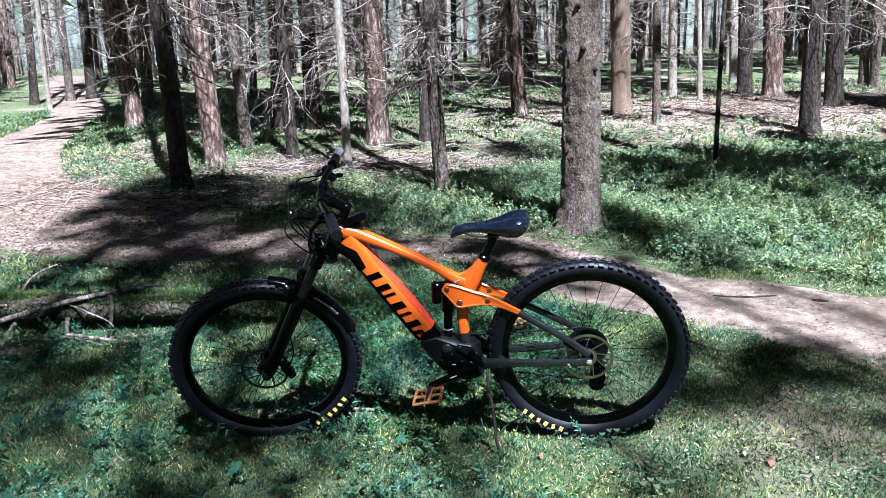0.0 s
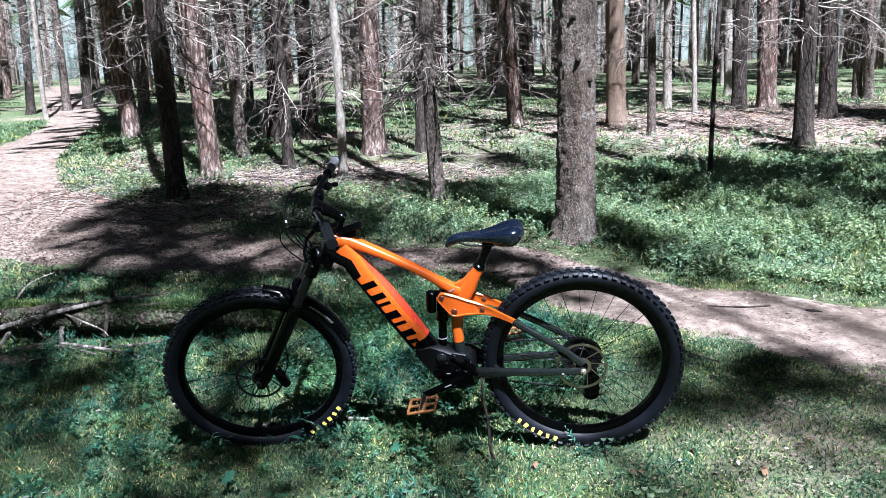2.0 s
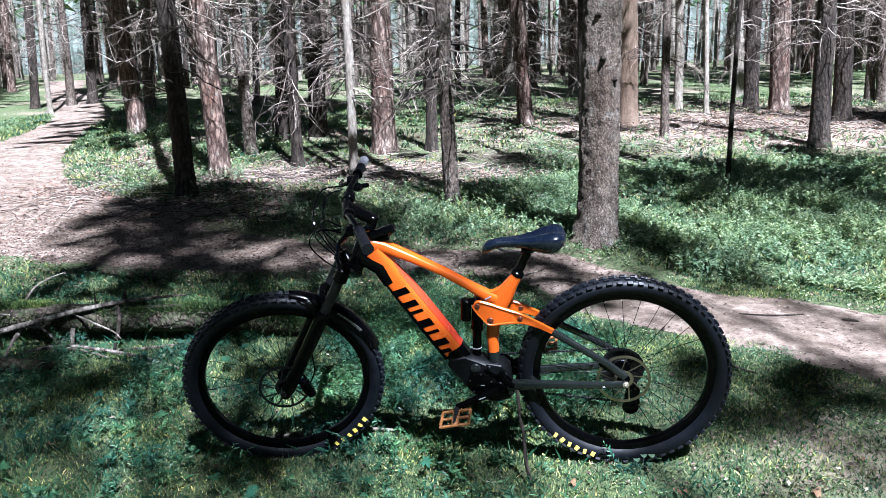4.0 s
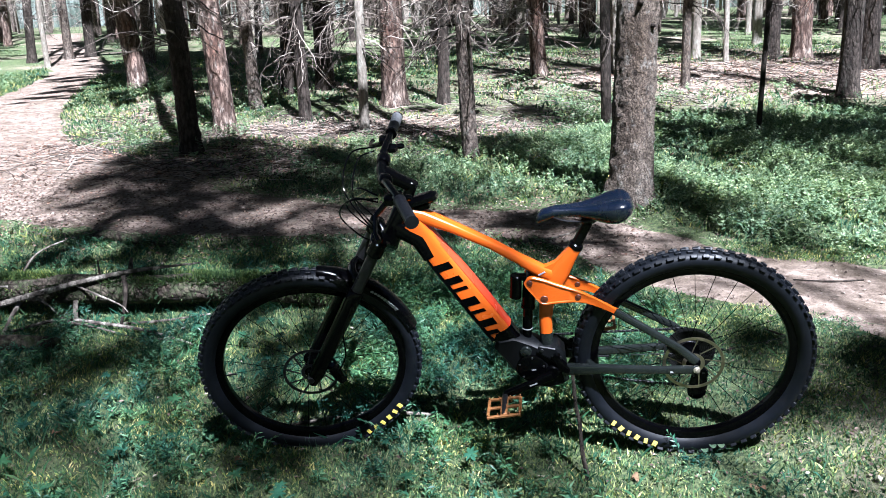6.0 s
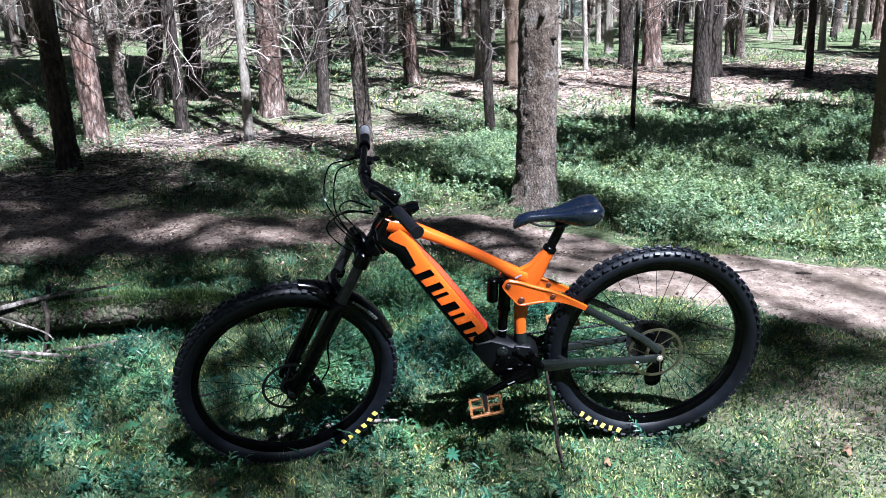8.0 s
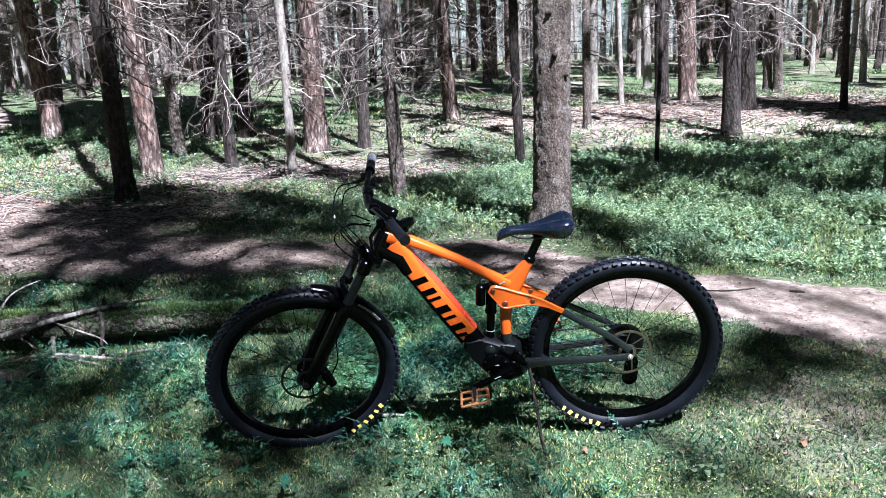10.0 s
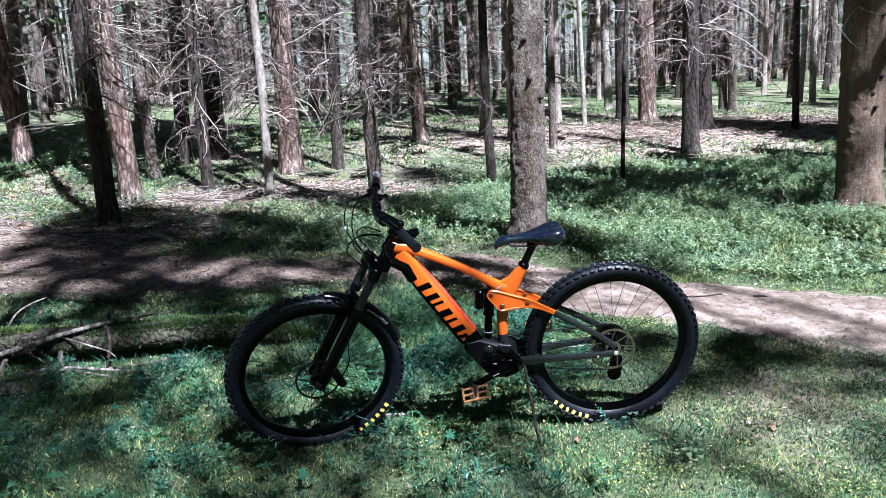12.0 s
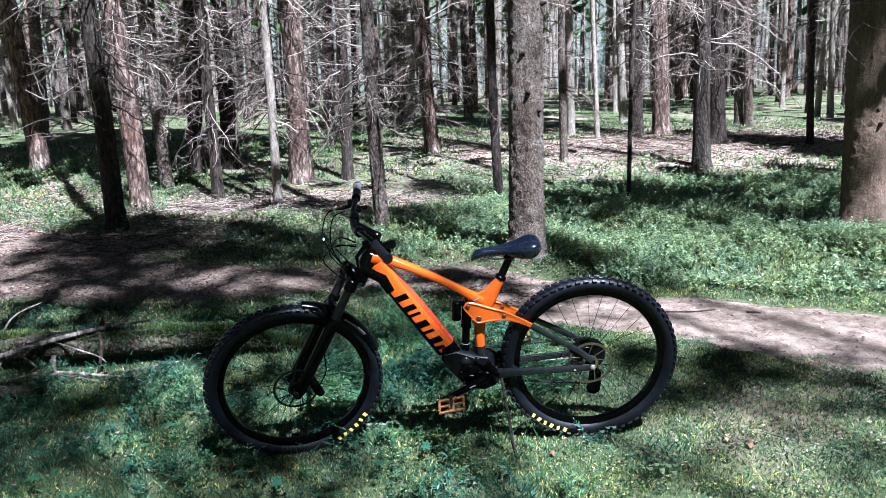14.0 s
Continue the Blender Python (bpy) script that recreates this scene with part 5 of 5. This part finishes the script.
fallen("mossy_root", [(-2.62, 5.35, 0.01), (-2.45, 5.28, 0.045), (-2.25, 5.22, 0.03), (-2.05, 5.15, 0.0)], [0.02, 0.035, 0.03, 0.015], MOSSWOOD, "mossy root crossing the path's edge", "root", 10)
fallen("path_stick", [(1.40, 4.29, 0.016), (1.56, 4.25, 0.019), (1.73, 4.26, 0.016)], [0.003, 0.005, 0.004], BARK_DARK, "dark stick lying on the bare path", "stick", 7)
fallen("path_stick", [(1.89, 4.17, 0.014), (1.92, 4.15, 0.018), (1.965, 4.14, 0.013)], [0.006, 0.010, 0.004], BARK_DARK, "short dark piece of bark on the path", "stick", 7)
fallen("path_stick", [(1.05, 3.72, 0.014), (1.13, 3.60, 0.018), (1.22, 3.52, 0.014)], [0.004, 0.005, 0.003], BARK_DARK, "thin twig on the bare path", "stick", 6)
fallen("path_stick", [(0.10, 5.02, 0.016), (0.30, 5.10, 0.02), (0.46, 5.22, 0.016)], [0.007, 0.008, 0.004], OLDWOOD, "grey stick lying on the shaded path", "stick", 7)
fallen("dead_branch", [(1.75, 2.85, 0.012), (1.95, 2.95, 0.02), (2.2, 2.9, 0.012)], [0.003, 0.004, 0.002], OLDWOOD, "dry twig in the moss", "branch", 6)
fallen("ground_stick", [(-0.92, 3.12, 0.012), (-0.6, 3.18, 0.02), (-0.32, 3.17, 0.012)], [0.007, 0.008, 0.005], OLDWOOD, "pale stick behind the front wheel", "stick", 7)


def log_moss(log, pts, radii, count, label):
    """A pelt of short moss on the upper side of the log."""
    r = np.random.default_rng(77)
    p = smooth_line([(x, y, height(x, y) + z) for x, y, z in pts], 6)
    rad = np.interp(np.linspace(0, 1, len(p)), np.linspace(0, 1, len(radii)), radii)
    i = r.uniform(0, len(p) - 1.001, count)
    a = r.normal(0.15, 0.62, count)
    c = np.stack([np.interp(i, np.arange(len(p)), p[:, k]) for k in range(3)], 1)
    rr = np.interp(i, np.arange(len(p)), rad)[:, None]
    keep = np.array([noise.noise((q[0] * 3.0, q[1] * 3, t * 1.5)) > (0.05 if -2.15 < q[0] < -1.55 else -0.45) for q, t in zip(c, a)])
    out = np.stack([np.zeros(count), -np.sin(a), np.cos(a)], 1)
    base, out = (c + out * rr * 0.97)[keep], out[keep]
    n = len(base)
    side = np.stack([np.cos(a[keep] * 9), np.sin(a[keep] * 9), np.zeros(n)], 1) * 0.0028
    tip = base + out * r.uniform(0.008, 0.024, n)[:, None] + r.normal(0, 0.006, (n, 3))
    v = np.stack([base - side, base + side, tip + side * 0.6, tip - side * 0.6], 1).reshape(-1, 3)
    tagged(put("moss", fast_mesh("moss", v, np.arange(4 * n).reshape(-1, 4), LOG_MOSS), log, label), kind="stuff")


log_moss(log, LOG_PTS, LOG_R, 30000, "green moss pelt")


# ---------------------------------------------------------------- undergrowth
rng = np.random.default_rng(21)


def scatter(n, x0, x1, y0, y1, keep):
    """Places drawn evenly in a box and kept with the chance keep(x, y)."""
    out = []
    for x, y, u in zip(rng.uniform(x0, x1, n), rng.uniform(y0, y1, n), rng.uniform(0, 1, n)):
        if u < keep(x, y):
            out.append((x, y, height(x, y)))
    return np.array(out)


def unit(v):
    return v / (np.linalg.norm(v, axis=1)[:, None] + 1e-9)


def leaves(c, size, slender=0.5, level=0.6):
    """Pointed leaves of two triangles folded at the rib, at the places c."""
    n = len(c)
    a = rng.uniform(0, 2 * np.pi, n)
    tilt = rng.normal(0.15, 1 - level, n)
    d = unit(np.stack([np.cos(a), np.sin(a), tilt], 1))
    w = unit(np.stack([-np.sin(a), np.cos(a), rng.normal(0, 0.35, n)], 1))
    up = np.cross(d, w)
    s = (size * rng.uniform(0.6, 1.25, n))[:, None]
    v = np.stack([c - d * s * 0.5, c + w * s * slender * 0.5 + up * s * 0.10, c + d * s * 0.5, c - w * s * slender * 0.5 + up * s * 0.10], 1).reshape(-1, 3)
    return v, np.arange(4 * n).reshape(-1, 4)


def clump(x, y, f=0.9, z=2.0):
    return 0.5 + 0.5 * noise.noise((x * f, y * f, z)) + 0.25 * noise.noise((x * f * 3, y * f * 3, z + 5))


def bushes(name, places, tall, wide, per, size, material, label, category, level=0.6, slender=0.52):
    """Low bushes: leaves spread over short stems at each place."""
    n = len(places)
    k = np.repeat(np.arange(n), per)
    m = len(k)
    hump = np.array([min(1.35, max(0.35, 0.2 + 1.5 * clump(x, y, 2.3, 31.0))) for x, y, _ in places])
    hs = (tall * hump * rng.uniform(0.5, 1.2, n))[k]
    t = rng.uniform(0.15, 1, m) ** 0.7
    a, r = rng.uniform(0, 2 * np.pi, m), wide * np.sqrt(rng.uniform(0, 1, m)) * (0.5 + 0.5 * t)
    c = places[k] + np.stack([r * np.cos(a), r * np.sin(a), hs * t], 1)
    v, q = leaves(c, size, slender, level)
    stems = []
    for p in places[:: max(1, n // 1200)]:
        stems.append((np.array([p, p + (rng.normal(0, 0.02), rng.normal(0, 0.02), tall * 0.5), p + (rng.normal(0, 0.05), rng.normal(0, 0.05), tall * 0.95)]), 0.0016, 0.0008))
    ob = put(name, fast_mesh(name, v, q, material))
    tagged(ob, label, category, kind="stuff")
    tagged(put("stems", fast_mesh("stems", *tubes(stems), NEEDLES), ob), kind="stuff")
    return ob


def shoots(name, places, tall, stems, per, size, material, label, category, slender=0.5, spread=0.35):
    """Leafy shoots: thin stems that lean out of one root, with leaves in two rows along each."""
    n = len(places)
    hump = np.array([min(1.5, max(0.3, 0.1 + 1.7 * clump(x, y, 2.3, 31.0))) for x, y, _ in places])
    k = np.repeat(np.arange(n), stems)
    m = len(k)
    a, lean = rng.uniform(0, 2 * np.pi, m), np.abs(rng.normal(0, spread, m)) + 0.06
    out = np.stack([np.cos(a), np.sin(a), np.zeros(m)], 1)
    side = np.stack([-np.sin(a), np.cos(a), np.zeros(m)], 1)
    up = np.array((0, 0, 1.0))
    ln = (tall * hump[k] * rng.uniform(0.45, 1.2, m))[:, None]
    root = places[k] + out * rng.uniform(0, 0.03, m)[:, None]
    at = lambda t: root + out * ln * lean[:, None] * t * (0.55 + 0.6 * t) + up * ln * t * (1 - 0.18 * t)
    cs, ds, ws, sz = [], [], [], []
    for i in range(per):
        t = 0.28 + 0.72 * (i + 0.5) / per
        left = 1 if i % 2 else -1
        d = side * left * rng.uniform(0.5, 1.0, m)[:, None] + out * (0.35 + 0.5 * t) + up * rng.normal(0.25, 0.35, m)[:, None]
        d = unit(d + rng.normal(0, 0.18, (m, 3)))
        s = size * (1.15 - 0.45 * abs(t - 0.55) / 0.45) * rng.uniform(0.7, 1.25, m)[:, None]
        cs.append(at(t) + d * s * 0.5)
        ds.append(d)
        ws.append(unit(np.cross(d, up) + up * rng.normal(0, 0.4, m)[:, None]))
        sz.append(s)
    c, d, w, s = (np.concatenate(q) for q in (cs, ds, ws, sz))
    rib = np.cross(w, d) * s * 0.08
    v = np.stack([c - d * s * 0.5, c + w * s * slender * 0.5 + rib, c + d * s * 0.5, c - w * s * slender * 0.5 + rib], 1).reshape(-1, 3)
    ob = put(name, fast_mesh(name, v, np.arange(4 * len(c)).reshape(-1, 4), material))
    tagged(ob, label, category, kind="stuff")
    step = max(1, m // 1600)
    lines = [(np.stack(q), 0.0014, 0.0007) for q in zip(root[::step], at(0.5)[::step], at(1.0)[::step])]
    tagged(put("stems", fast_mesh("stems", *tubes(lines), NEEDLES), ob), kind="stuff")
    return ob


def off_path(x, y, gap=0.12):
    return path_edge(x, y) < -gap


def near_trunk(x, y):
    return (x - 0.885) ** 2 + (y - 5.7) ** 2 < 0.019


def right_side(x, y):
    if not off_path(x, y) or near_trunk(x, y):
        return 0
    lim = 1.0 if y < 9 else max(0, 1 - (y - 9) / 3.5)
    return lim * min(1, max(0, clump(x, y) * 2.6 - 0.55)) * (1 - bare(x, y)) * min(1.0, max(0, (x - 0.3) / 0.9))


def middle(x, y):
    if not off_path(x, y, 0.2) or near_trunk(x, y):
        return 0
    return min(1, max(0, clump(x, y, 1.2, 8.0) * 2.2 - 0.55)) * (1 - bare(x, y)) * (0.35 if x < -1.7 else 0.8)


def left_back(x, y):
    return min(1, max(0, clump(x, y, 0.8, 4.0) * 2.4 - 0.85)) * off_path(x, y, 0.15) * (1 - 0.6 * bare(x, y))


def fringe(x, y):
    """Fades the growth out raggedly towards the trodden clearing."""
    return min(1, max(0, min(y - 1.15, (x + 3.4) * 0.9, (3.9 - x) * 0.9) / 0.75 + 0.5 * noise.noise((x * 1.7, y * 1.7, 31.0))))


def left_front(x, y):
    if not off_path(x, y, 0.1):
        return 0
    if 3.9 < y < 4.3 and x < -1.25:
        return 0.06
    f = min(1, max(0, (0.5 - x) / 0.9)) * min(1, max(0.10, clump(x, y, 1.5, 6.0) * 2.2 - 0.55))
    return f * fringe(x, y) * (0.45 if y > 4.3 else 1) * (0.35 if math.hypot(x + 0.62, (y - 2.72) * 1.6) < 0.5 else 1)


def verge(x, y):
    return (-1.6 < path_edge(x, y) < -0.02) * min(1, max(0.15, clump(x, y, 1.1, 4.0) * 2.4 - 0.5)) * (1 - 0.8 * bare(x, y))


shoots("bilberry_bushes", scatter(5600, 0.3, 6.5, 4.4, 8.6, right_side), 0.155, 4, 11, 0.028, LEAF_BILBERRY, "lush light green bilberry bushes beyond the path", "bushes", 0.52)
shoots("bilberry_bushes", scatter(1500, 0.5, 6.0, 4.5, 9.5, lambda x, y: right_side(x, y) * (clump(x, y, 2.2, 9.0) > 0.55)), 0.24, 3, 12, 0.032, LEAF_BILBERRY, "taller bright bilberry shoots beside the thick trunk", "bushes", 0.5)
shoots("bilberry_bushes", scatter(5200, 1.0, 9.5, 8.4, 12.8, right_side), 0.15, 3, 8, 0.038, LEAF_BILBERRY, "bilberry bushes in the shade under the trees", "bushes", 0.55)
shoots("bilberry_bushes", scatter(2600, -2.8, 1.3, 5.7, 8.6, middle), 0.13, 3, 9, 0.030, LEAF_BILBERRY, "low bilberry bushes between path and trees", "bushes", 0.55)
shoots("bilberry_bushes", scatter(2700, -9.0, -2.6, 7.6, 16, verge), 0.16, 3, 8, 0.042, LEAF_BILBERRY, "sunlit bilberry growth along the path's verge", "bushes", 0.5)
bushes("bilberry_bushes", scatter(3000, -9.0, -2.6, 8.2, 15, left_back), 0.12, 0.12, 18, 0.036, LEAF_BILBERRY, "scattered green bilberry growth under the trees", "bushes")
bushes("bilberry_bushes", scatter(13000, -17, 17, 11, 30, lambda x, y: min(1, max(0, clump(x, y, 0.6, 3.0) * 2 - 0.8)) * (1 - bare(x, y)) * off_path(x, y)), 0.13, 0.2, 14, 0.055, LEAF_BILBERRY, "patches of bilberry deep in the wood", "bushes")
shoots("forest_herbs", scatter(4300, -3.5, 0.7, 1.0, 5.4, left_front), 0.10, 3, 11, 0.023, LEAF_HERB, "green bilberry shoots and herbs in the moss", "plants", 0.36)
shoots("forest_herbs", scatter(900, -3.3, 0.4, 1.2, 4.8, lambda x, y: left_front(x, y) * (clump(x, y, 2.0, 14.0) > 0.5)), 0.145, 3, 13, 0.032, LEAF_HERB, "taller leafy herbs standing in the moss", "plants", 0.26, 0.5)
shoots("forest_herbs", scatter(650, -0.65, 0.7, 3.25, 4.5, lambda x, y: off_path(x, y, 0.15) * min(1, max(0.2, clump(x, y, 1.8, 23.0) * 2 - 0.4))), 0.15, 3, 12, 0.030, LEAF_HERB, "lush herbs growing behind the bicycle", "plants", 0.24)
bushes("moss_sprigs", scatter(6500, -0.6, 3.0, 1.7, 4.6, lambda x, y: off_path(x, y, 0.05) * min(1, max(0, clump(x, y, 3.0, 19.0) * 2.2 - 0.75))), 0.035, 0.035, 9, 0.013, BLADE, "tiny leafy sprigs in the moss", "plants")
bushes("path_edge_plants", scatter(3800, -3.5, 3.5, 2.4, 6.6, lambda x, y: 0.9 * (-0.28 < path_edge(x, y) < 0.06) * clump(x, y, 2.0, 1.0)), 0.05, 0.05, 14, 0.017, LEAF_BILBERRY, "small green plants along the path's edge", "plants")


def blades(name, places, tall, material, label, category, wide=0.003):
    """Short blades, one thin triangle pair each."""
    n = len(places)
    a = rng.uniform(0, 2 * np.pi, n)
    h = (tall * rng.uniform(0.35, 1.2, n))[:, None]
    w = np.stack([np.cos(a), np.sin(a), np.zeros(n)], 1) * wide * rng.uniform(0.5, 1.3, n)[:, None]
    bend = np.stack([rng.normal(0, 0.5, n), rng.normal(0, 0.5, n), np.zeros(n)], 1) * h
    z = np.array([0, 0, 1.0])
    v = np.stack([places - w, places + w, places + bend * 0.4 + z * h * 0.6 + w * 0.8, places + bend + z * h], 1).reshape(-1, 3)
    ob = put(name, fast_mesh(name, v, np.arange(4 * n).reshape(-1, 4), material))
    return tagged(ob, label, category, kind="stuff")


blades("moss_carpet", scatter(440000, -3.2, 3.5, 1.1, 5.0, lambda x, y: 0.95 * fringe(x, y) * off_path(x, y, -0.16 * clump(x, y, 4.0, 3.0)) * min(1, max(0.5, clump(x, y, 2.6, 11.0) * 2.4 - 0.5)) * (1 - 0.9 * bare(x, y))), 0.019, BLADE, "yellow-green moss and short grass", "moss", 0.0028)
blades("moss_carpet", scatter(22000, -6, 7, -4, 6, lambda x, y: 0.8 * (1 - fringe(x, y)) * off_path(x, y, 0.02) * min(1, max(0.12, clump(x, y, 1.8, 11.0) * 2.2 - 0.4))), 0.06, BLADE, "moss and short grass about the clearing", "moss", 0.006)
blades("grass_tufts", scatter(60000, -3.2, 2.8, 1.1, 5.0, lambda x, y: fringe(x, y) * off_path(x, y, 0.05) * (0.15 if x > 0.2 else 1.0) * min(1, max(0, clump(x, y, 2.4, 15.0) * 3 - 1.2))), 0.055, LEAF_HERB, "thin dark green grass tufts", "grass", 0.0019)
blades("moss_carpet", scatter(90000, -4.5, 5.0, 5.0, 9.5, lambda x, y: 0.9 * off_path(x, y, 0.02) * (1 - bare(x, y)) * min(1, max(0.15, clump(x, y, 1.6, 13.0) * 2.2 - 0.4))), 0.04, BLADE, "moss between the bilberry bushes", "moss", 0.005)


blades("moss_carpet", scatter(90000, -9, 10, 8.5, 19, lambda x, y: 0.9 * off_path(x, y, 0.02) * (1 - 0.95 * bare(x, y)) * min(1, max(0.05, clump(x, y, 1.2, 17.0) * 2.4 - 0.75))), 0.07, BLADE, "mossy tussocks under the trees", "moss", 0.011)


blades("moss_carpet", scatter(70000, -9.5, -3.2, 6.0, 16, lambda x, y: 0.95 * (-0.8 < path_edge(x, y) < 0.06 + 0.2 * clump(x, y, 3.0, 5.0))), 0.05, BLADE, "moss and short grass along the path's verge", "moss", 0.008)


def flakes(name, places, size, label, material=CHIPS):
    """Flat chips of bark and old leaves lying on the floor."""
    n = len(places)
    v, q = leaves(places + np.stack([np.zeros(n), np.zeros(n), rng.uniform(0.010, 0.022, n)], 1), size, 0.6, 0.88)
    return tagged(put(name, fast_mesh(name, v, q, material)), label, "litter", kind="stuff")


flakes("bark_litter", scatter(30000, -5.5, 3.5, 2.4, 9.0, lambda x, y: (0.85 if x < 0.5 else 0.4) if path_edge(x, y) > -0.15 else 0.12), 0.022, "bark chips and old leaves on the path")
flakes("bark_litter", scatter(12000, 0.3, 3.2, 1.7, 4.2, lambda x, y: 0.9 * bare(x, y)), 0.016, "brown crumbs and needles in the thin moss")
flakes("bark_litter", scatter(16000, -5.5, 0.8, 4.6, 9.0, lambda x, y: 0.38 if path_edge(x, y) > -0.3 else 0.1), 0.025, "curled old leaves and chips on the shaded path", PALE_CHIPS)
flakes("bark_litter", scatter(14000, -4.0, 0.9, 4.7, 7.2, lambda x, y: 0.9 if path_edge(x, y) > -0.12 else 0.15), 0.024, "dark bark crumbs on the shaded path")
flakes("bark_litter", scatter(26000, -9, -2.4, 6.2, 15, lambda x, y: 0.45 if path_edge(x, y) > -0.12 else 0.12), 0.024, "dry leaves and chips on the sunlit path", PALE_CHIPS)
flakes("bark_litter", scatter(40000, -5, 13, 7.0, 17.5, lambda x, y: min(1, bare(x, y))), 0.05, "pale chips and dead leaves under the trees", PALE_CHIPS)


# dry twigs and needles strewn on the floor
def strewn(name, places, length, thick, label, material=TWIG):
    lines = []
    for p in places:
        a, ln = rng.uniform(0, 6.28), length * rng.uniform(0.3, 1.2)
        d = np.array((math.cos(a), math.sin(a), rng.normal(0, 0.12)))
        lines.append((np.array([p + (0, 0, 0.006), p + d * ln * 0.5 + (rng.normal(0, 0.02), rng.normal(0, 0.02), 0.012 + length * 0.05), p + d * ln + (0, 0, 0.004)]), thick, thick * 0.5))
    ob = put(name, fast_mesh(name, *tubes(lines), material))
    return tagged(ob, label, "twigs", kind="stuff")


strewn("dry_twigs", scatter(9000, -4.5, 3.0, 6.8, 12.0, lambda x, y: bare(x, y)), 0.42, 0.0042, "tangle of pale dry twigs under the trees")
strewn("dry_twigs", scatter(8000, 0, 14, 9.5, 18, lambda x, y: bare(x, y)), 0.5, 0.005, "bleached fallen twigs on the forest floor")
strewn("needle_litter", scatter(20000, -3.5, 3.2, 1.7, 6.6, lambda x, y: 0.75 if path_edge(x, y) > 0 else 0.28), 0.028, 0.0009, "scattered dry needles and chips", CHIPS)


# ---------------------------------------------------------------- single plants and leaves
def rosette(count, length, tall, material, label, seed):
    """A whorl of slender leaves on a short stem."""
    r = np.random.default_rng(seed)
    ob = new("woodland_herb")
    tagged(ob, label, "plant", "herbs in the moss")
    part("stem", sweep([(0, 0, -0.01), (0.003, 0.002, tall * 0.6), (0, 0, tall)], [0.0016, 0.0013, 0.001], 6), LEAF_HERB, ob)
    for k in range(count):
        a, ln = k / count * 6.283 + r.normal(0, 0.15), length * r.uniform(0.7, 1.15)
        d = np.array((math.cos(a), math.sin(a), 0))
        s = np.array((-math.sin(a), math.cos(a), 0))
        rise = r.uniform(0.1, 0.45)
        rows = [np.array((0, 0, tall)) + d * ln * t + np.array((0, 0, ln * (rise * t - 0.55 * rise * t * t * 1.6))) for t in (0, 0.25, 0.55, 0.8, 1.0)]
        wid = np.array((0.06, 0.15, 0.18, 0.11, 0.01)) * ln
        v = [q for p, w in zip(rows, wid) for q in (p - s * w, p + np.array((0, 0, -w * 0.25)), p + s * w)]
        f = [q for i in range(4) for q in ((i * 3, i * 3 + 1, i * 3 + 4, i * 3 + 3), (i * 3 + 1, i * 3 + 2, i * 3 + 5, i * 3 + 4))]
        part("leaf", (np.array(v), f), material, ob)
    return ob


HERBS = [rosette(8, 0.026, 0.06, LEAF_HERB, "pale green herb with a whorl of slender leaves", 1), rosette(7, 0.030, 0.075, LEAF_HERB, "taller light green herb with slender leaves", 2), rosette(9, 0.022, 0.045, LEAF_HERB, "small light green leafy whorl in the moss", 3)]
spots = scatter(900, -2.3, 1.4, 1.75, 4.2, lambda x, y: 0.3 * off_path(x, y, 0.08) * (1.0 if x < -0.2 else 0.06))[:110]
for k, (x, y, z) in enumerate(spots):
    m = pose(x, y, z, rng.normal(0, 8), rng.normal(0, 8), rng.uniform(0, 360))
    if k < 3:
        HERBS[k].matrix_basis = m
    else:
        copy_thing(HERBS[k % 3], m @ Matrix.Scale(float(rng.uniform(0.8, 1.3)), 4))


def clover(x, y):
    """A little plant with rounded pale leaflets beside the rear wheel."""
    ob = new("small_clover")
    ob.matrix_basis = pose(x, y, height(x, y))
    tagged(ob, "tiny plant with rounded pale leaves at the tyre", "plant")
    for k, (dx, dy, h) in enumerate(((0, 0, 0.055), (0.03, 0.01, 0.05), (0.015, -0.02, 0.035), (-0.025, 0.0, 0.04))):
        part("stem", sweep([(0, 0, 0), (dx * 0.6, dy * 0.6, h * 0.6), (dx, dy, h)], 0.0009, 5), LEAF_HERB, ob)
        a = np.linspace(0, 6.283, 12, endpoint=False)
        ring = np.stack([dx + 0.012 * np.cos(a), dy + 0.010 * np.sin(a), h + 0.004 * np.cos(2 * a)], 1)
        part("leaf", loft([ring, ring + (0, 0, 0.0012)]), LEAF_BILBERRY, ob)


clover(0.55, 2.80)
clover(0.66, 2.42)
clover(0.62, 2.44)


def dry_leaf(x, y, turn, size=0.05):
    """A curled brown leaf with a lobed edge."""
    a = np.linspace(0, 6.283, 16, endpoint=False)
    r = size * (0.55 + 0.2 * np.cos(a) + 0.10 * np.sin(3 * a + 0.6))
    ring = np.stack([r * np.cos(a), r * 0.7 * np.sin(a), 0.25 * size * np.cos(2 * a) + 0.012], 1)
    ob = part("dry_leaf", loft([ring, ring + (0, 0, 0.001)]), DRYLEAF, None, "curled dry brown leaf on the moss", m=pose(x, y, height(x, y), 0, 0, turn))
    tagged(ob, category="leaf", group="fallen leaves")


for k, (x, y) in enumerate(((-1.46, 2.66), (0.28, 2.70), (-1.02, 2.90), (0.64, 2.62), (1.30, 2.75), (-0.36, 2.55), (-1.75, 3.10), (1.05, 2.55), (-0.60, 5.05), (-1.9, 5.5), (-2.3, 5.8), (0.2, 5.3))):
    dry_leaf(x, y, k * 57, 0.026 + 0.005 * (k % 4))
